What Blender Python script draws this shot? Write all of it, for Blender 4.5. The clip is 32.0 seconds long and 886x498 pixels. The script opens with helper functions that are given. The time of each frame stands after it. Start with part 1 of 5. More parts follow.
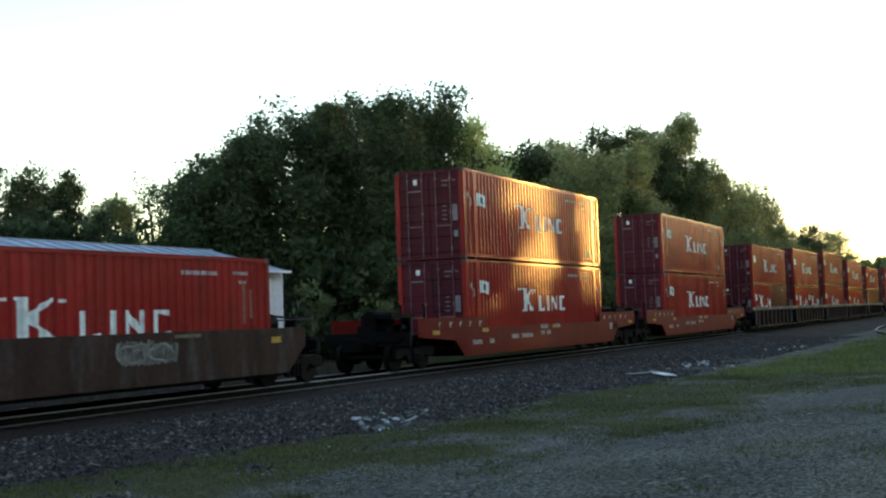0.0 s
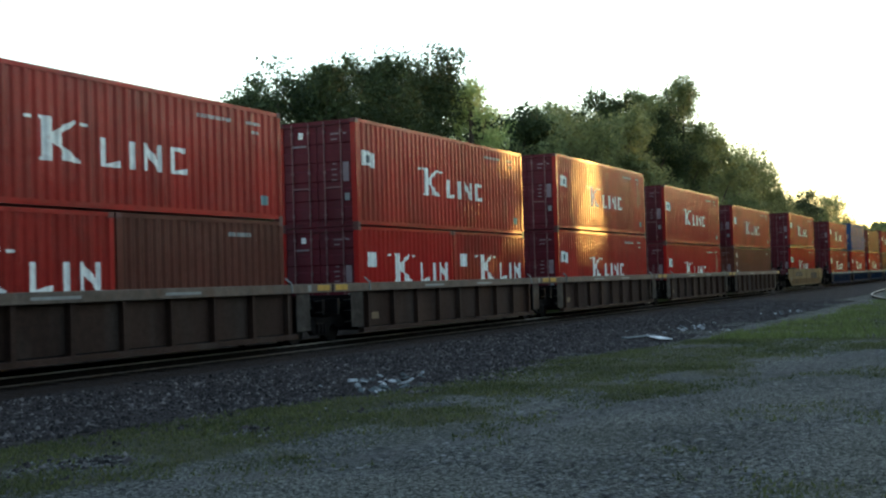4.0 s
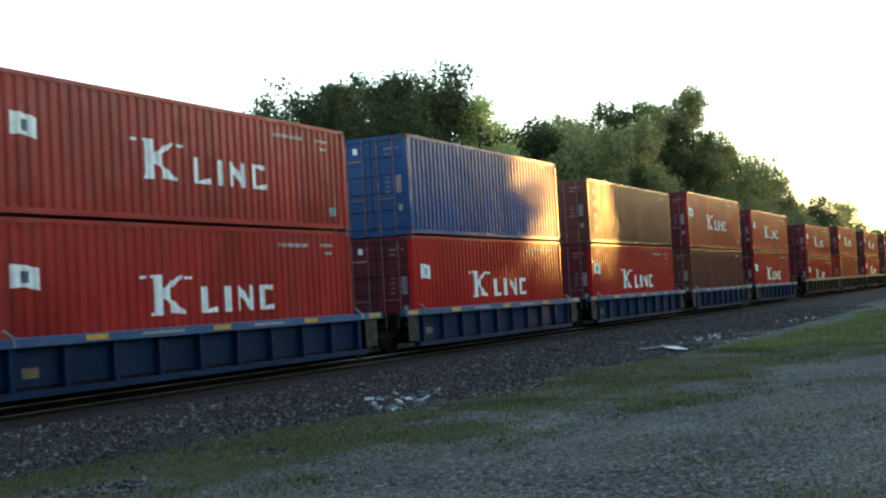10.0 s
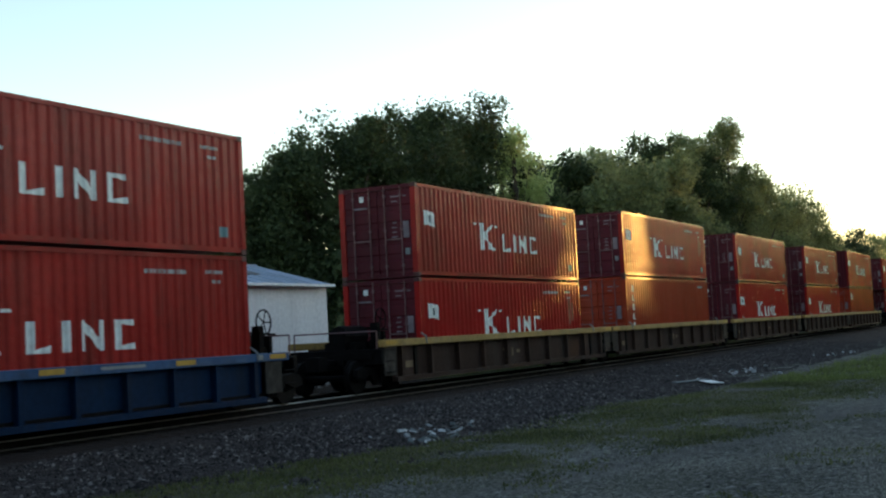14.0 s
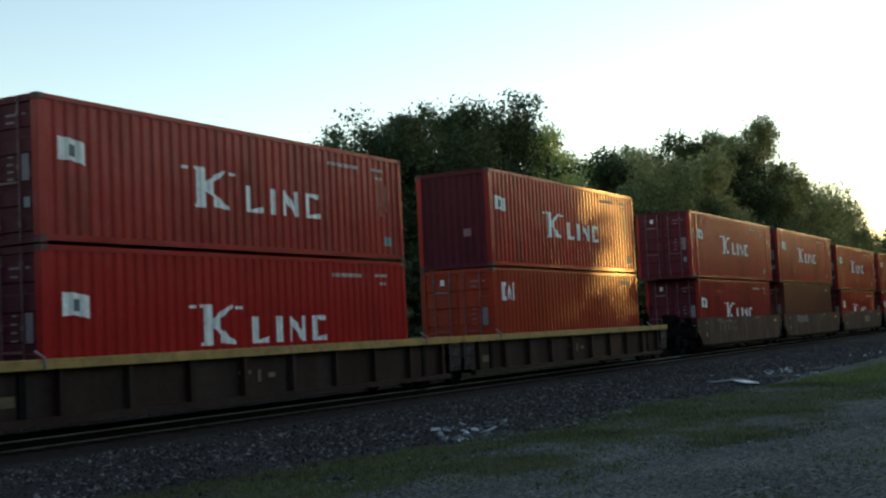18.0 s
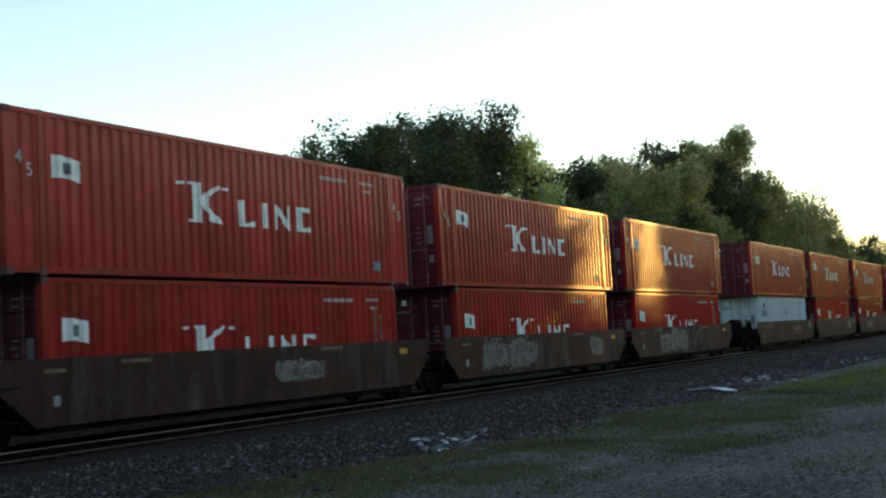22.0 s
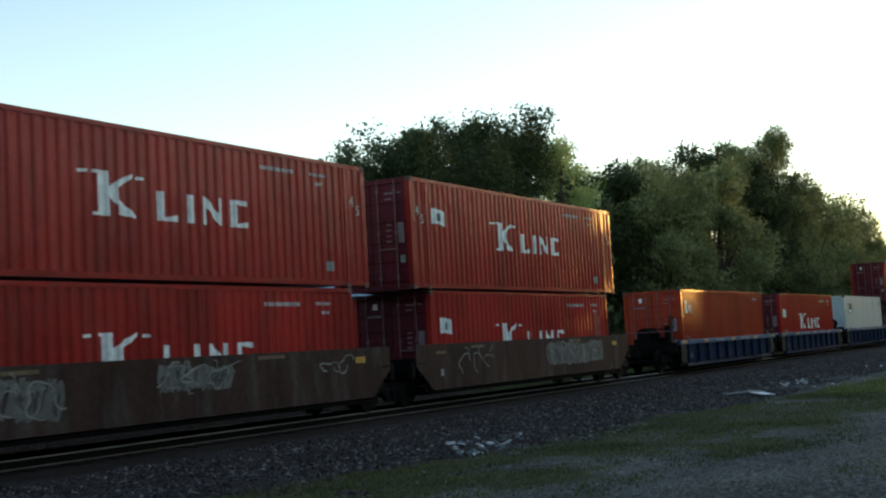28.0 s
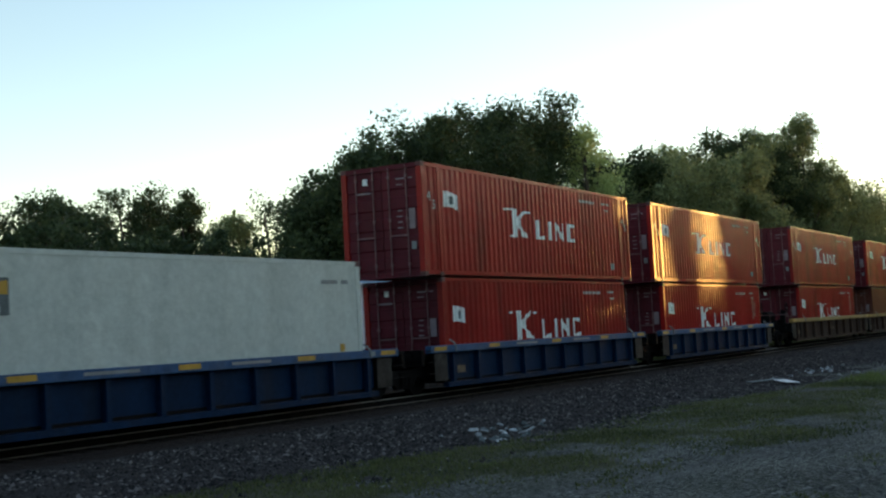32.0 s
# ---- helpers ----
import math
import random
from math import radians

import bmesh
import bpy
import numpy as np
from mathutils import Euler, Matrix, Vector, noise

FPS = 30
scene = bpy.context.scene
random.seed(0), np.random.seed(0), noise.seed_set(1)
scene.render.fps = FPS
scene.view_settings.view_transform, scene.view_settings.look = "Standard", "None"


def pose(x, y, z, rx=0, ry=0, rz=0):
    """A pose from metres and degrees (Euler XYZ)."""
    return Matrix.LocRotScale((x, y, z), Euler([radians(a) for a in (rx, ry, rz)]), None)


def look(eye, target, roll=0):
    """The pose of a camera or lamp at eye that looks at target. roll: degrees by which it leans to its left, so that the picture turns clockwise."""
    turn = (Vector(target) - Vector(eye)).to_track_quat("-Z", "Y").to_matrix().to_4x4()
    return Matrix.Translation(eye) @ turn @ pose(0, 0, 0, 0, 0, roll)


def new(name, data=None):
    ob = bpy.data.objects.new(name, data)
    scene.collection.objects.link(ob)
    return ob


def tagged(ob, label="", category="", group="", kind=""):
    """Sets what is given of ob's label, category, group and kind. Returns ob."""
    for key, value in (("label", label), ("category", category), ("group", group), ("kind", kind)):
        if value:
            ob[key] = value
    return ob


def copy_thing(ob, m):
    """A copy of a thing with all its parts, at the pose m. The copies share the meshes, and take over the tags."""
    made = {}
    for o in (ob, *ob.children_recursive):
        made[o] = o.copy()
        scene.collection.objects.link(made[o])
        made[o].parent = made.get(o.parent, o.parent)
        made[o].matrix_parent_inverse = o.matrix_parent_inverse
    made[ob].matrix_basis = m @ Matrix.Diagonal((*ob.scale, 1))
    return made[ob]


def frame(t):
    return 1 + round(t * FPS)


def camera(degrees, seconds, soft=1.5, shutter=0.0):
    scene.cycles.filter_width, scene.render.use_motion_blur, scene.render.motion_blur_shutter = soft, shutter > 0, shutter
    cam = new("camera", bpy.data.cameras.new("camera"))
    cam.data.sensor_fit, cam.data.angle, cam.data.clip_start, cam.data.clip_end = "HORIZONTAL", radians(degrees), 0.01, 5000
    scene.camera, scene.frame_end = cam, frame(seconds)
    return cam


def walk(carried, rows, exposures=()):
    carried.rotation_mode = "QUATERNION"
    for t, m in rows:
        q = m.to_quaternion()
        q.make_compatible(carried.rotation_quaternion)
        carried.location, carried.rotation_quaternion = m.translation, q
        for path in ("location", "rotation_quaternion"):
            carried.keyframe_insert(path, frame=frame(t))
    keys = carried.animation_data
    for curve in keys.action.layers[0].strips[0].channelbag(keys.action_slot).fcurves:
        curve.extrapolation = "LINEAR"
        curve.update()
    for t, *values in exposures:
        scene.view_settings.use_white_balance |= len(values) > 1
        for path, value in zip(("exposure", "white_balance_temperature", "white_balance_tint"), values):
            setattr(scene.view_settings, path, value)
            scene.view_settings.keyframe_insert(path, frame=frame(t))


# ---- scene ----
# The rails run along +x, away from the camera, and the train comes towards -x.
# z = 0 is the top of the rail; the near sides of the containers lie at y = SIDE.
EYE = 1.467
SIDE = 16.0
MID = SIDE + 1.219
cam = camera(39.15, 32.0, soft=2.2, shutter=0.1)
ROWS = [
    (0.0, pose(0, 0, EYE, 93.20, 2.03, -64.90)),
    (0.5, pose(0, 0, EYE, 93.30, 2.49, -63.27)),
    (1.0, pose(0, 0, EYE, 93.15, 2.47, -61.66)),
    (1.5, pose(0, 0, EYE, 92.87, 3.40, -60.82)),
    (2.0, pose(0, 0, EYE, 92.53, 3.43, -60.84)),
    (2.5, pose(0, 0, EYE, 92.85, 2.94, -60.15)),
    (3.0, pose(0, 0, EYE, 91.26, 3.38, -63.09)),
    (3.5, pose(0, 0, EYE, 91.52, 1.78, -65.10)),
    (5.5, pose(0, 0, EYE, 90.99, 1.64, -62.98)),
    (6.0, pose(0, 0, EYE, 91.77, 2.00, -59.92)),
    (6.5, pose(0, 0, EYE, 92.15, 1.20, -60.60)),
    (7.0, pose(0, 0, EYE, 91.84, 1.94, -62.66)),
    (7.5, pose(0, 0, EYE, 91.81, 2.10, -64.34)),
    (8.0, pose(0, 0, EYE, 91.22, 2.35, -63.90)),
    (8.5, pose(0, 0, EYE, 91.01, 2.57, -64.33)),
    (9.0, pose(0, 0, EYE, 91.48, 2.44, -64.07)),
    (9.5, pose(0, 0, EYE, 91.92, 2.77, -64.04)),
    (10.0, pose(0, 0, EYE, 92.26, 3.28, -64.42)),
    (10.5, pose(0, 0, EYE, 92.52, 3.17, -66.48)),
    (11.0, pose(0, 0, EYE, 92.55, 2.98, -69.84)),
    (11.5, pose(0, 0, EYE, 92.70, 3.19, -69.31)),
    (12.0, pose(0, 0, EYE, 92.20, 4.95, -66.06)),
    (12.5, pose(0, 0, EYE, 91.38, 3.95, -64.62)),
    (13.0, pose(0, 0, EYE, 92.07, 3.70, -64.02)),
    (13.5, pose(0, 0, EYE, 93.36, 3.24, -63.72)),
    (15.5, pose(0, 0, EYE, 93.58, 2.71, -61.19)),
    (16.0, pose(0, 0, EYE, 93.86, 2.89, -61.90)),
    (16.5, pose(0, 0, EYE, 94.08, 2.80, -61.70)),
    (17.0, pose(0, 0, EYE, 94.21, 2.80, -61.37)),
    (17.5, pose(0, 0, EYE, 94.03, 2.84, -61.38)),
    (18.0, pose(0, 0, EYE, 93.82, 2.77, -61.34)),
    (18.5, pose(0, 0, EYE, 94.05, 2.91, -61.38)),
    (19.0, pose(0, 0, EYE, 94.38, 2.75, -61.18)),
    (19.5, pose(0, 0, EYE, 94.24, 2.74, -61.40)),
    (20.0, pose(0, 0, EYE, 94.05, 2.83, -61.92)),
    (20.5, pose(0, 0, EYE, 94.13, 3.20, -61.88)),
    (21.0, pose(0, 0, EYE, 94.25, 3.23, -62.10)),
    (21.5, pose(0, 0, EYE, 94.15, 3.32, -62.31)),
    (22.0, pose(0, 0, EYE, 94.22, 3.18, -62.30)),
    (22.5, pose(0, 0, EYE, 94.29, 3.02, -61.67)),
    (23.0, pose(0, 0, EYE, 94.09, 2.96, -61.24)),
    (23.5, pose(0, 0, EYE, 94.01, 3.30, -61.37)),
    (24.0, pose(0, 0, EYE, 93.82, 3.70, -61.36)),
    (24.5, pose(0, 0, EYE, 93.38, 3.49, -61.20)),
    (25.0, pose(0, 0, EYE, 93.63, 3.51, -61.40)),
    (25.5, pose(0, 0, EYE, 93.86, 3.38, -61.59)),
    (27.5, pose(0, 0, EYE, 94.01, 3.43, -60.86)),
    (28.0, pose(0, 0, EYE, 94.48, 3.19, -60.69)),
    (28.5, pose(0, 0, EYE, 94.46, 3.30, -60.39)),
    (29.0, pose(0, 0, EYE, 94.74, 3.29, -60.54)),
    (29.5, pose(0, 0, EYE, 94.52, 3.19, -60.30)),
    (30.0, pose(0, 0, EYE, 94.70, 3.06, -60.18)),
    (30.5, pose(0, 0, EYE, 94.33, 3.04, -60.42)),
    (31.0, pose(0, 0, EYE, 93.86, 3.22, -60.61)),
    (31.5, pose(0, 0, EYE, 93.95, 3.40, -59.75)),
    (32.0, pose(0, 0, EYE, 93.93, 3.02, -59.62)),
]
LIGHTNESS = [(t, 1.82 + e, 6620, 15) for t, e in ((0.0, 0.52), (0.5, 0.25), (1.0, -0.2), (2.0, 0.2), (3.0, 0.25), (4.5, 0.85), (6.0, 1.1), (9.5, 1.05), (10.0, 0.95), (11.0, -0.1), (12.0, -0.55), (13.0, 0.1), (15.5, 0.2), (16.5, 0.08), (17.0, -0.05), (18.0, -0.1), (19.0, -0.05), (20.0, 0.0), (21.0, 0.12), (23.0, 0.18), (24.0, 0.12), (28.0, 0.08), (30.0, -0.05), (31.0, 0.0), (32.0, 0.0))]
walk(cam, ROWS, LIGHTNESS)

# ---- world and sun ----
SUN_AZ, SUN_EL = 111.5, 4.2          # degrees from +y towards +x, and above the horizon
sun_way = Vector((math.sin(radians(SUN_AZ)) * math.cos(radians(SUN_EL)), math.cos(radians(SUN_AZ)) * math.cos(radians(SUN_EL)), math.sin(radians(SUN_EL))))
world = bpy.data.worlds.new("evening_sky")
scene.world = world
world.use_nodes = True
wn = world.node_tree
sky = wn.nodes.new("ShaderNodeTexSky")
sky.sky_type = "NISHITA"
sky.sun_disc = False
sky.sun_elevation, sky.sun_rotation = radians(SUN_EL), radians(SUN_AZ)
sky.air_density, sky.dust_density, sky.ozone_density = 1.0, 0.25, 1.4
wn.links.new(sky.outputs[0], wn.nodes["Background"].inputs[0])
wn.nodes["Background"].inputs[1].default_value = 0.15
sun = new("sun", bpy.data.lights.new("sun", "SUN"))
sun.data.energy, sun.data.angle, sun.data.color = 0.27, radians(0.5), (1.0, 0.50, 0.12)
sun.matrix_world = look(sun_way * 60, (0, 0, 0))


# ---- materials ----
def nodes_of(name):
    m = bpy.data.materials.new(name)
    m.use_nodes = True
    return m, m.node_tree.nodes, m.node_tree.links, m.node_tree.nodes["Principled BSDF"]


def ramp(nt, links, source, stops):
    r = nt.new("ShaderNodeValToRGB")
    els = r.color_ramp.elements
    while len(els) < len(stops):
        els.new(0.5)
    for e, (p, c) in zip(els, stops):
        e.position, e.color = p, (*c, 1)
    links.new(source, r.inputs[0])
    return r


def surface(name, color, rough=0.6, metal=0.0, scale=3.0, vary=0.25, grain=60.0, bump=0.2, spread=0.0, dirt=None, dirt_amount=0.0, streak=False, coat=0.0, dent=0.0, shine=0.3, mottle=0.14):
    """A worn, slightly uneven surface: large stains, fine grain, optional dirt and a random shift from piece to piece."""
    m, nt, links, bsdf = nodes_of(name)
    tex = nt.new("ShaderNodeTexCoord")
    mp = nt.new("ShaderNodeMapping")
    mp.inputs["Scale"].default_value = (1, 1, 0.22) if streak else (1, 1, 1)
    links.new(tex.outputs["Object"], mp.inputs[0])
    info = nt.new("ShaderNodeObjectInfo")
    big = nt.new("ShaderNodeTexNoise")
    big.noise_dimensions = "4D"
    big.inputs["Scale"].default_value, big.inputs["Detail"].default_value = scale, 6
    links.new(mp.outputs[0], big.inputs["Vector"])
    w = nt.new("ShaderNodeMath")
    w.operation, w.inputs[1].default_value = "MULTIPLY", 40.0
    links.new(info.outputs["Random"], w.inputs[0])
    links.new(w.outputs[0], big.inputs["W"])
    fine = nt.new("ShaderNodeTexNoise")
    fine.inputs["Scale"].default_value, fine.inputs["Detail"].default_value = grain, 4
    links.new(tex.outputs["Object"], fine.inputs["Vector"])
    lo = tuple(max(0.0, c * (1 - vary)) for c in color)
    hi = tuple(min(1.0, c * (1 + vary)) for c in color)
    r = ramp(nt, links, big.outputs[0], [(0.3, lo), (0.7, hi)])
    out = r.outputs[0]
    if dirt:
        d = nt.new("ShaderNodeTexNoise")
        d.noise_dimensions = "4D"
        d.inputs["Scale"].default_value, d.inputs["Detail"].default_value = scale * 1.7, 8
        links.new(mp.outputs[0], d.inputs["Vector"])
        links.new(w.outputs[0], d.inputs["W"])
        rr = ramp(nt, links, d.outputs[0], [(0.5, (0, 0, 0)), (0.75, (dirt_amount,) * 3)])
        mx = nt.new("ShaderNodeMix")
        mx.data_type = "RGBA"
        links.new(rr.outputs[0], mx.inputs[0])
        links.new(out, mx.inputs[6])
        mx.inputs[7].default_value = (*dirt, 1)
        out = mx.outputs[2]
    hsv = nt.new("ShaderNodeHueSaturation")
    mr = nt.new("ShaderNodeMapRange")
    mr.inputs[3].default_value, mr.inputs[4].default_value = 1 - spread, 1 + spread
    links.new(info.outputs["Random"], mr.inputs[0])
    mid = nt.new("ShaderNodeTexNoise")
    mid.inputs["Scale"].default_value, mid.inputs["Detail"].default_value, mid.inputs["Roughness"].default_value = 7.0, 7, 0.7
    links.new(tex.outputs["Object"], mid.inputs["Vector"])
    mm = nt.new("ShaderNodeMapRange")
    mm.inputs[1].default_value, mm.inputs[2].default_value, mm.inputs[3].default_value, mm.inputs[4].default_value = 0.3, 0.7, 1 - mottle, 1 + mottle
    links.new(mid.outputs[0], mm.inputs[0])
    both = nt.new("ShaderNodeMath")
    both.operation = "MULTIPLY"
    links.new(mr.outputs[0], both.inputs[0])
    links.new(mm.outputs[0], both.inputs[1])
    links.new(both.outputs[0], hsv.inputs["Value"])
    links.new(out, hsv.inputs["Color"])
    links.new(hsv.outputs[0], bsdf.inputs["Base Color"])
    rg = nt.new("ShaderNodeMapRange")
    rg.inputs[3].default_value, rg.inputs[4].default_value = max(0.05, rough - 0.12), min(1, rough + 0.12)
    links.new(fine.outputs[0], rg.inputs[0])
    links.new(rg.outputs[0], bsdf.inputs["Roughness"])
    b = nt.new("ShaderNodeBump")
    b.inputs["Strength"].default_value, b.inputs["Distance"].default_value = bump, 0.01
    links.new(fine.outputs[0], b.inputs["Height"])
    links.new(b.outputs[0], bsdf.inputs["Normal"])
    if dent:
        dn = nt.new("ShaderNodeTexNoise")
        dn.noise_dimensions = "4D"
        dn.inputs["Scale"].default_value, dn.inputs["Detail"].default_value = 1.3, 3
        links.new(tex.outputs["Object"], dn.inputs["Vector"])
        links.new(w.outputs[0], dn.inputs["W"])
        db = nt.new("ShaderNodeBump")
        db.inputs["Strength"].default_value, db.inputs["Distance"].default_value = 1.0, dent
        links.new(dn.outputs[0], db.inputs["Height"])
        links.new(db.outputs[0], b.inputs["Normal"])
    bsdf.inputs["Metallic"].default_value = metal
    bsdf.inputs["Specular IOR Level"].default_value = shine
    bsdf.inputs["Coat Weight"].default_value = coat
    return m


RUST = (0.10, 0.045, 0.025)
M = {
    "red": surface("faded_red_paint", (0.295, 0.020, 0.0155), 0.24, scale=1.1, vary=0.30, dirt=(0.12, 0.028, 0.02), dirt_amount=0.6, streak=True, spread=0.10, dent=0.03, shine=0.16),
    "bright": surface("fresh_red_paint", (0.345, 0.0135, 0.0115), 0.24, scale=1.0, vary=0.15, dirt=(0.17, 0.02, 0.013), dirt_amount=0.35, streak=True, spread=0.06, dent=0.03, shine=0.16),
    "brown": surface("brown_paint", (0.105, 0.034, 0.024), 0.24, scale=1.1, vary=0.2, dirt=(0.09, 0.04, 0.03), dirt_amount=0.5, streak=True, spread=0.1, dent=0.03, shine=0.16),
    "orange": surface("orange_brown_paint", (0.300, 0.032, 0.013), 0.24, scale=1.1, vary=0.2, dirt=(0.20, 0.06, 0.03), dirt_amount=0.45, streak=True, spread=0.08, dent=0.03, shine=0.16),
    "blue": surface("blue_paint", (0.01, 0.050, 0.150), 0.24, scale=1.0, vary=0.2, dirt=(0.05, 0.07, 0.11), dirt_amount=0.5, streak=True, dent=0.03, shine=0.16),
    "white": surface("pale_grey_blue_paint", (0.42, 0.51, 0.52), 0.5, scale=1.2, vary=0.1, dirt=(0.30, 0.33, 0.33), dirt_amount=0.5, streak=True, dent=0.045, shine=0.2),
    "reefer": surface("off_white_smooth_panel", (0.47, 0.51, 0.46), 0.42, scale=0.9, vary=0.07, dirt=(0.34, 0.36, 0.31), dirt_amount=0.4, streak=True, bump=0.05, dent=0.045, shine=0.2),
    # container red taken down to maroon: the shade on the door ends
    "shaded_door_red": surface("maroon_door_paint", (0.080, 0.007, 0.013), 0.5, scale=1.4, vary=0.3, dirt=(0.06, 0.015, 0.02), dirt_amount=0.6, streak=True, spread=0.15, shine=0.15),
    "roof": surface("dusty_roof_paint", (0.20, 0.08, 0.06), 0.7, scale=1.5, vary=0.25),
    "mark": surface("white_lettering_paint", (0.74, 0.76, 0.72), 0.55, scale=5.0, vary=0.12, dirt=(0.45, 0.30, 0.26), dirt_amount=0.5),
    "label": surface("grey_sticker", (0.20, 0.215, 0.215), 0.5, vary=0.15),
    "dust_plate": surface("dusty_end_plate", (0.036, 0.032, 0.028), 0.7, scale=2.0, vary=0.4, dirt=(0.09, 0.082, 0.07), dirt_amount=0.7, mottle=0.3, shine=0.06),
    "worn_mark": surface("worn_white_stencil", (0.42, 0.40, 0.38), 0.6, scale=6.0, vary=0.3, dirt=(0.14, 0.05, 0.04), dirt_amount=0.8),
    "door_mark": surface("dim_door_stencil", (0.20, 0.15, 0.16), 0.5, vary=0.2),
    "streak_mark": surface("faded_red_streak", (0.30, 0.13, 0.09), 0.6, scale=5.0, vary=0.4, dirt=(0.2, 0.04, 0.03), dirt_amount=1.0),
    "teal": surface("teal_sticker", (0.13, 0.24, 0.25), 0.5, vary=0.15),
    "bar": surface("galvanised_rod", (0.17, 0.095, 0.095), 0.45, 0.4, vary=0.2),
    "casting": surface("dark_casting", (0.10, 0.04, 0.035), 0.6, 0.2, vary=0.3),
    "well_red": surface("well_red_paint", (0.14, 0.008, 0.006), 0.45, scale=0.8, vary=0.22, dirt=(0.10, 0.025, 0.02), dirt_amount=0.6, streak=True, spread=0.05, shine=0.06, mottle=0.3),
    "well_brown": surface("well_brown_paint", (0.040, 0.022, 0.0165), 0.6, scale=1.5, vary=0.35, dirt=(0.10, 0.090, 0.085), dirt_amount=0.65, streak=True, spread=0.12, shine=0.06, mottle=0.3),
    # grey-brown and blue wall paints include the shade of the recessed, ribbed sides
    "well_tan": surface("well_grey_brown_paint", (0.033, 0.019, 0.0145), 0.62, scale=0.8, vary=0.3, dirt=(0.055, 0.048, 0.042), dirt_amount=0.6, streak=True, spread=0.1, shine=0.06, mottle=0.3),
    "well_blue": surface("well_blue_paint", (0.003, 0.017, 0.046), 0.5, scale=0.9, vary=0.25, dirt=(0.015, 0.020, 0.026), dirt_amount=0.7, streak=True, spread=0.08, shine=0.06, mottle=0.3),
    "well_yellow": surface("well_yellow_paint", (0.175, 0.118, 0.046), 0.55, scale=0.8, vary=0.25, dirt=(0.06, 0.04, 0.024), dirt_amount=0.8, streak=True, shine=0.06, mottle=0.3),
    "stained": surface("rusty_stained_yellow", (0.105, 0.058, 0.020), 0.65, scale=1.6, vary=0.4, dirt=(0.05, 0.032, 0.018), dirt_amount=0.8, streak=True, shine=0.06, mottle=0.3),
    "primer": surface("grey_primer", (0.062, 0.056, 0.050), 0.7, scale=2.0, vary=0.3, dirt=(0.03, 0.025, 0.022), dirt_amount=0.6, shine=0.06),
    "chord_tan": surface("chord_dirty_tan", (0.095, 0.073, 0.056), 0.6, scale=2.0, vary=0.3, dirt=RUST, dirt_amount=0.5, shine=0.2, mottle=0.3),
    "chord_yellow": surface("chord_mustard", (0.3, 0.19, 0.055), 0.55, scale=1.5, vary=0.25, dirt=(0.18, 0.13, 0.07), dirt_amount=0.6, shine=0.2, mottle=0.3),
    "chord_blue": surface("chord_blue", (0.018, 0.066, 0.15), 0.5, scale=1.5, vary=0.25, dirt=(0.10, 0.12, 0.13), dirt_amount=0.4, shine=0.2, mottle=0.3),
    "yellow": surface("reflector_yellow", (0.42, 0.235, 0.03), 0.45, vary=0.25),
    # greasy steel and wheel colours lowered further for the shade under the cars
    "shaded_grime": surface("black_greasy_steel", (0.006, 0.0055, 0.0055), 0.55, 0.1, scale=4.0, vary=0.4, shine=0.03),
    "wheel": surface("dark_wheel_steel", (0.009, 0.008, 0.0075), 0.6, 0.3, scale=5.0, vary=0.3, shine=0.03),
    "graffiti": surface("chalky_spray_paint", (0.20, 0.195, 0.175), 0.7, scale=3.0, vary=0.35, dirt=(0.034, 0.024, 0.02), dirt_amount=0.9),
    "graffiti3": surface("dark_blue_spray_paint", (0.04, 0.046, 0.054), 0.7, scale=3.0, vary=0.35, dirt=(0.034, 0.024, 0.02), dirt_amount=0.6),
    "graffiti2": surface("greyish_spray_paint", (0.118, 0.114, 0.10), 0.7, scale=3.0, vary=0.35, dirt=(0.034, 0.024, 0.02), dirt_amount=0.9),
    "stencil": surface("dusty_gold_paint", (0.135, 0.095, 0.05), 0.6, scale=4.0, vary=0.35, dirt=(0.05, 0.035, 0.025), dirt_amount=0.6),
    "rail": surface("worn_rail_steel", (0.30, 0.275, 0.24), 0.5, 0.0, scale=1.2, vary=0.3, bump=0.05, shine=0.2),
    "railside": surface("rusty_rail_web", (0.012, 0.01, 0.009), 0.8, 0.0, scale=6.0, vary=0.3, shine=0.03),
    "foot": surface("rail_foot_steel", (0.14, 0.118, 0.098), 0.65, 0.0, scale=3.0, vary=0.3),
    "tie": surface("creosoted_timber", (0.026, 0.021, 0.018), 0.85, scale=8.0, vary=0.4, grain=40, bump=0.6, spread=0.3, shine=0.05),
    "siding": surface("white_metal_siding", (0.86, 0.87, 0.85), 0.5, scale=0.6, vary=0.08, dirt=(0.5, 0.5, 0.48), dirt_amount=0.4, streak=True),
    "shed_door": surface("off_white_door_panel", (0.82, 0.82, 0.79), 0.55, scale=0.8, vary=0.08),
    "shed_roof": surface("blue_grey_metal_roof", (0.27, 0.33, 0.42), 0.5, 0.2, scale=0.7, vary=0.15, dirt=(0.12, 0.12, 0.13), dirt_amount=0.5),
    "trim": surface("dark_trim", (0.10, 0.10, 0.10), 0.6, vary=0.2),
    "bark": surface("grey_brown_bark", (0.075, 0.060, 0.048), 0.9, scale=4.0, vary=0.35, grain=25, bump=0.9),
    "board": surface("white_painted_board", (0.72, 0.73, 0.72), 0.6, vary=0.15),
    "debris": surface("pale_broken_plaster", (0.34, 0.36, 0.36), 0.8, scale=6.0, vary=0.35, spread=0.35),
    "debris_dark": surface("weathered_dark_scrap", (0.10, 0.12, 0.12), 0.7, scale=6.0, vary=0.3),
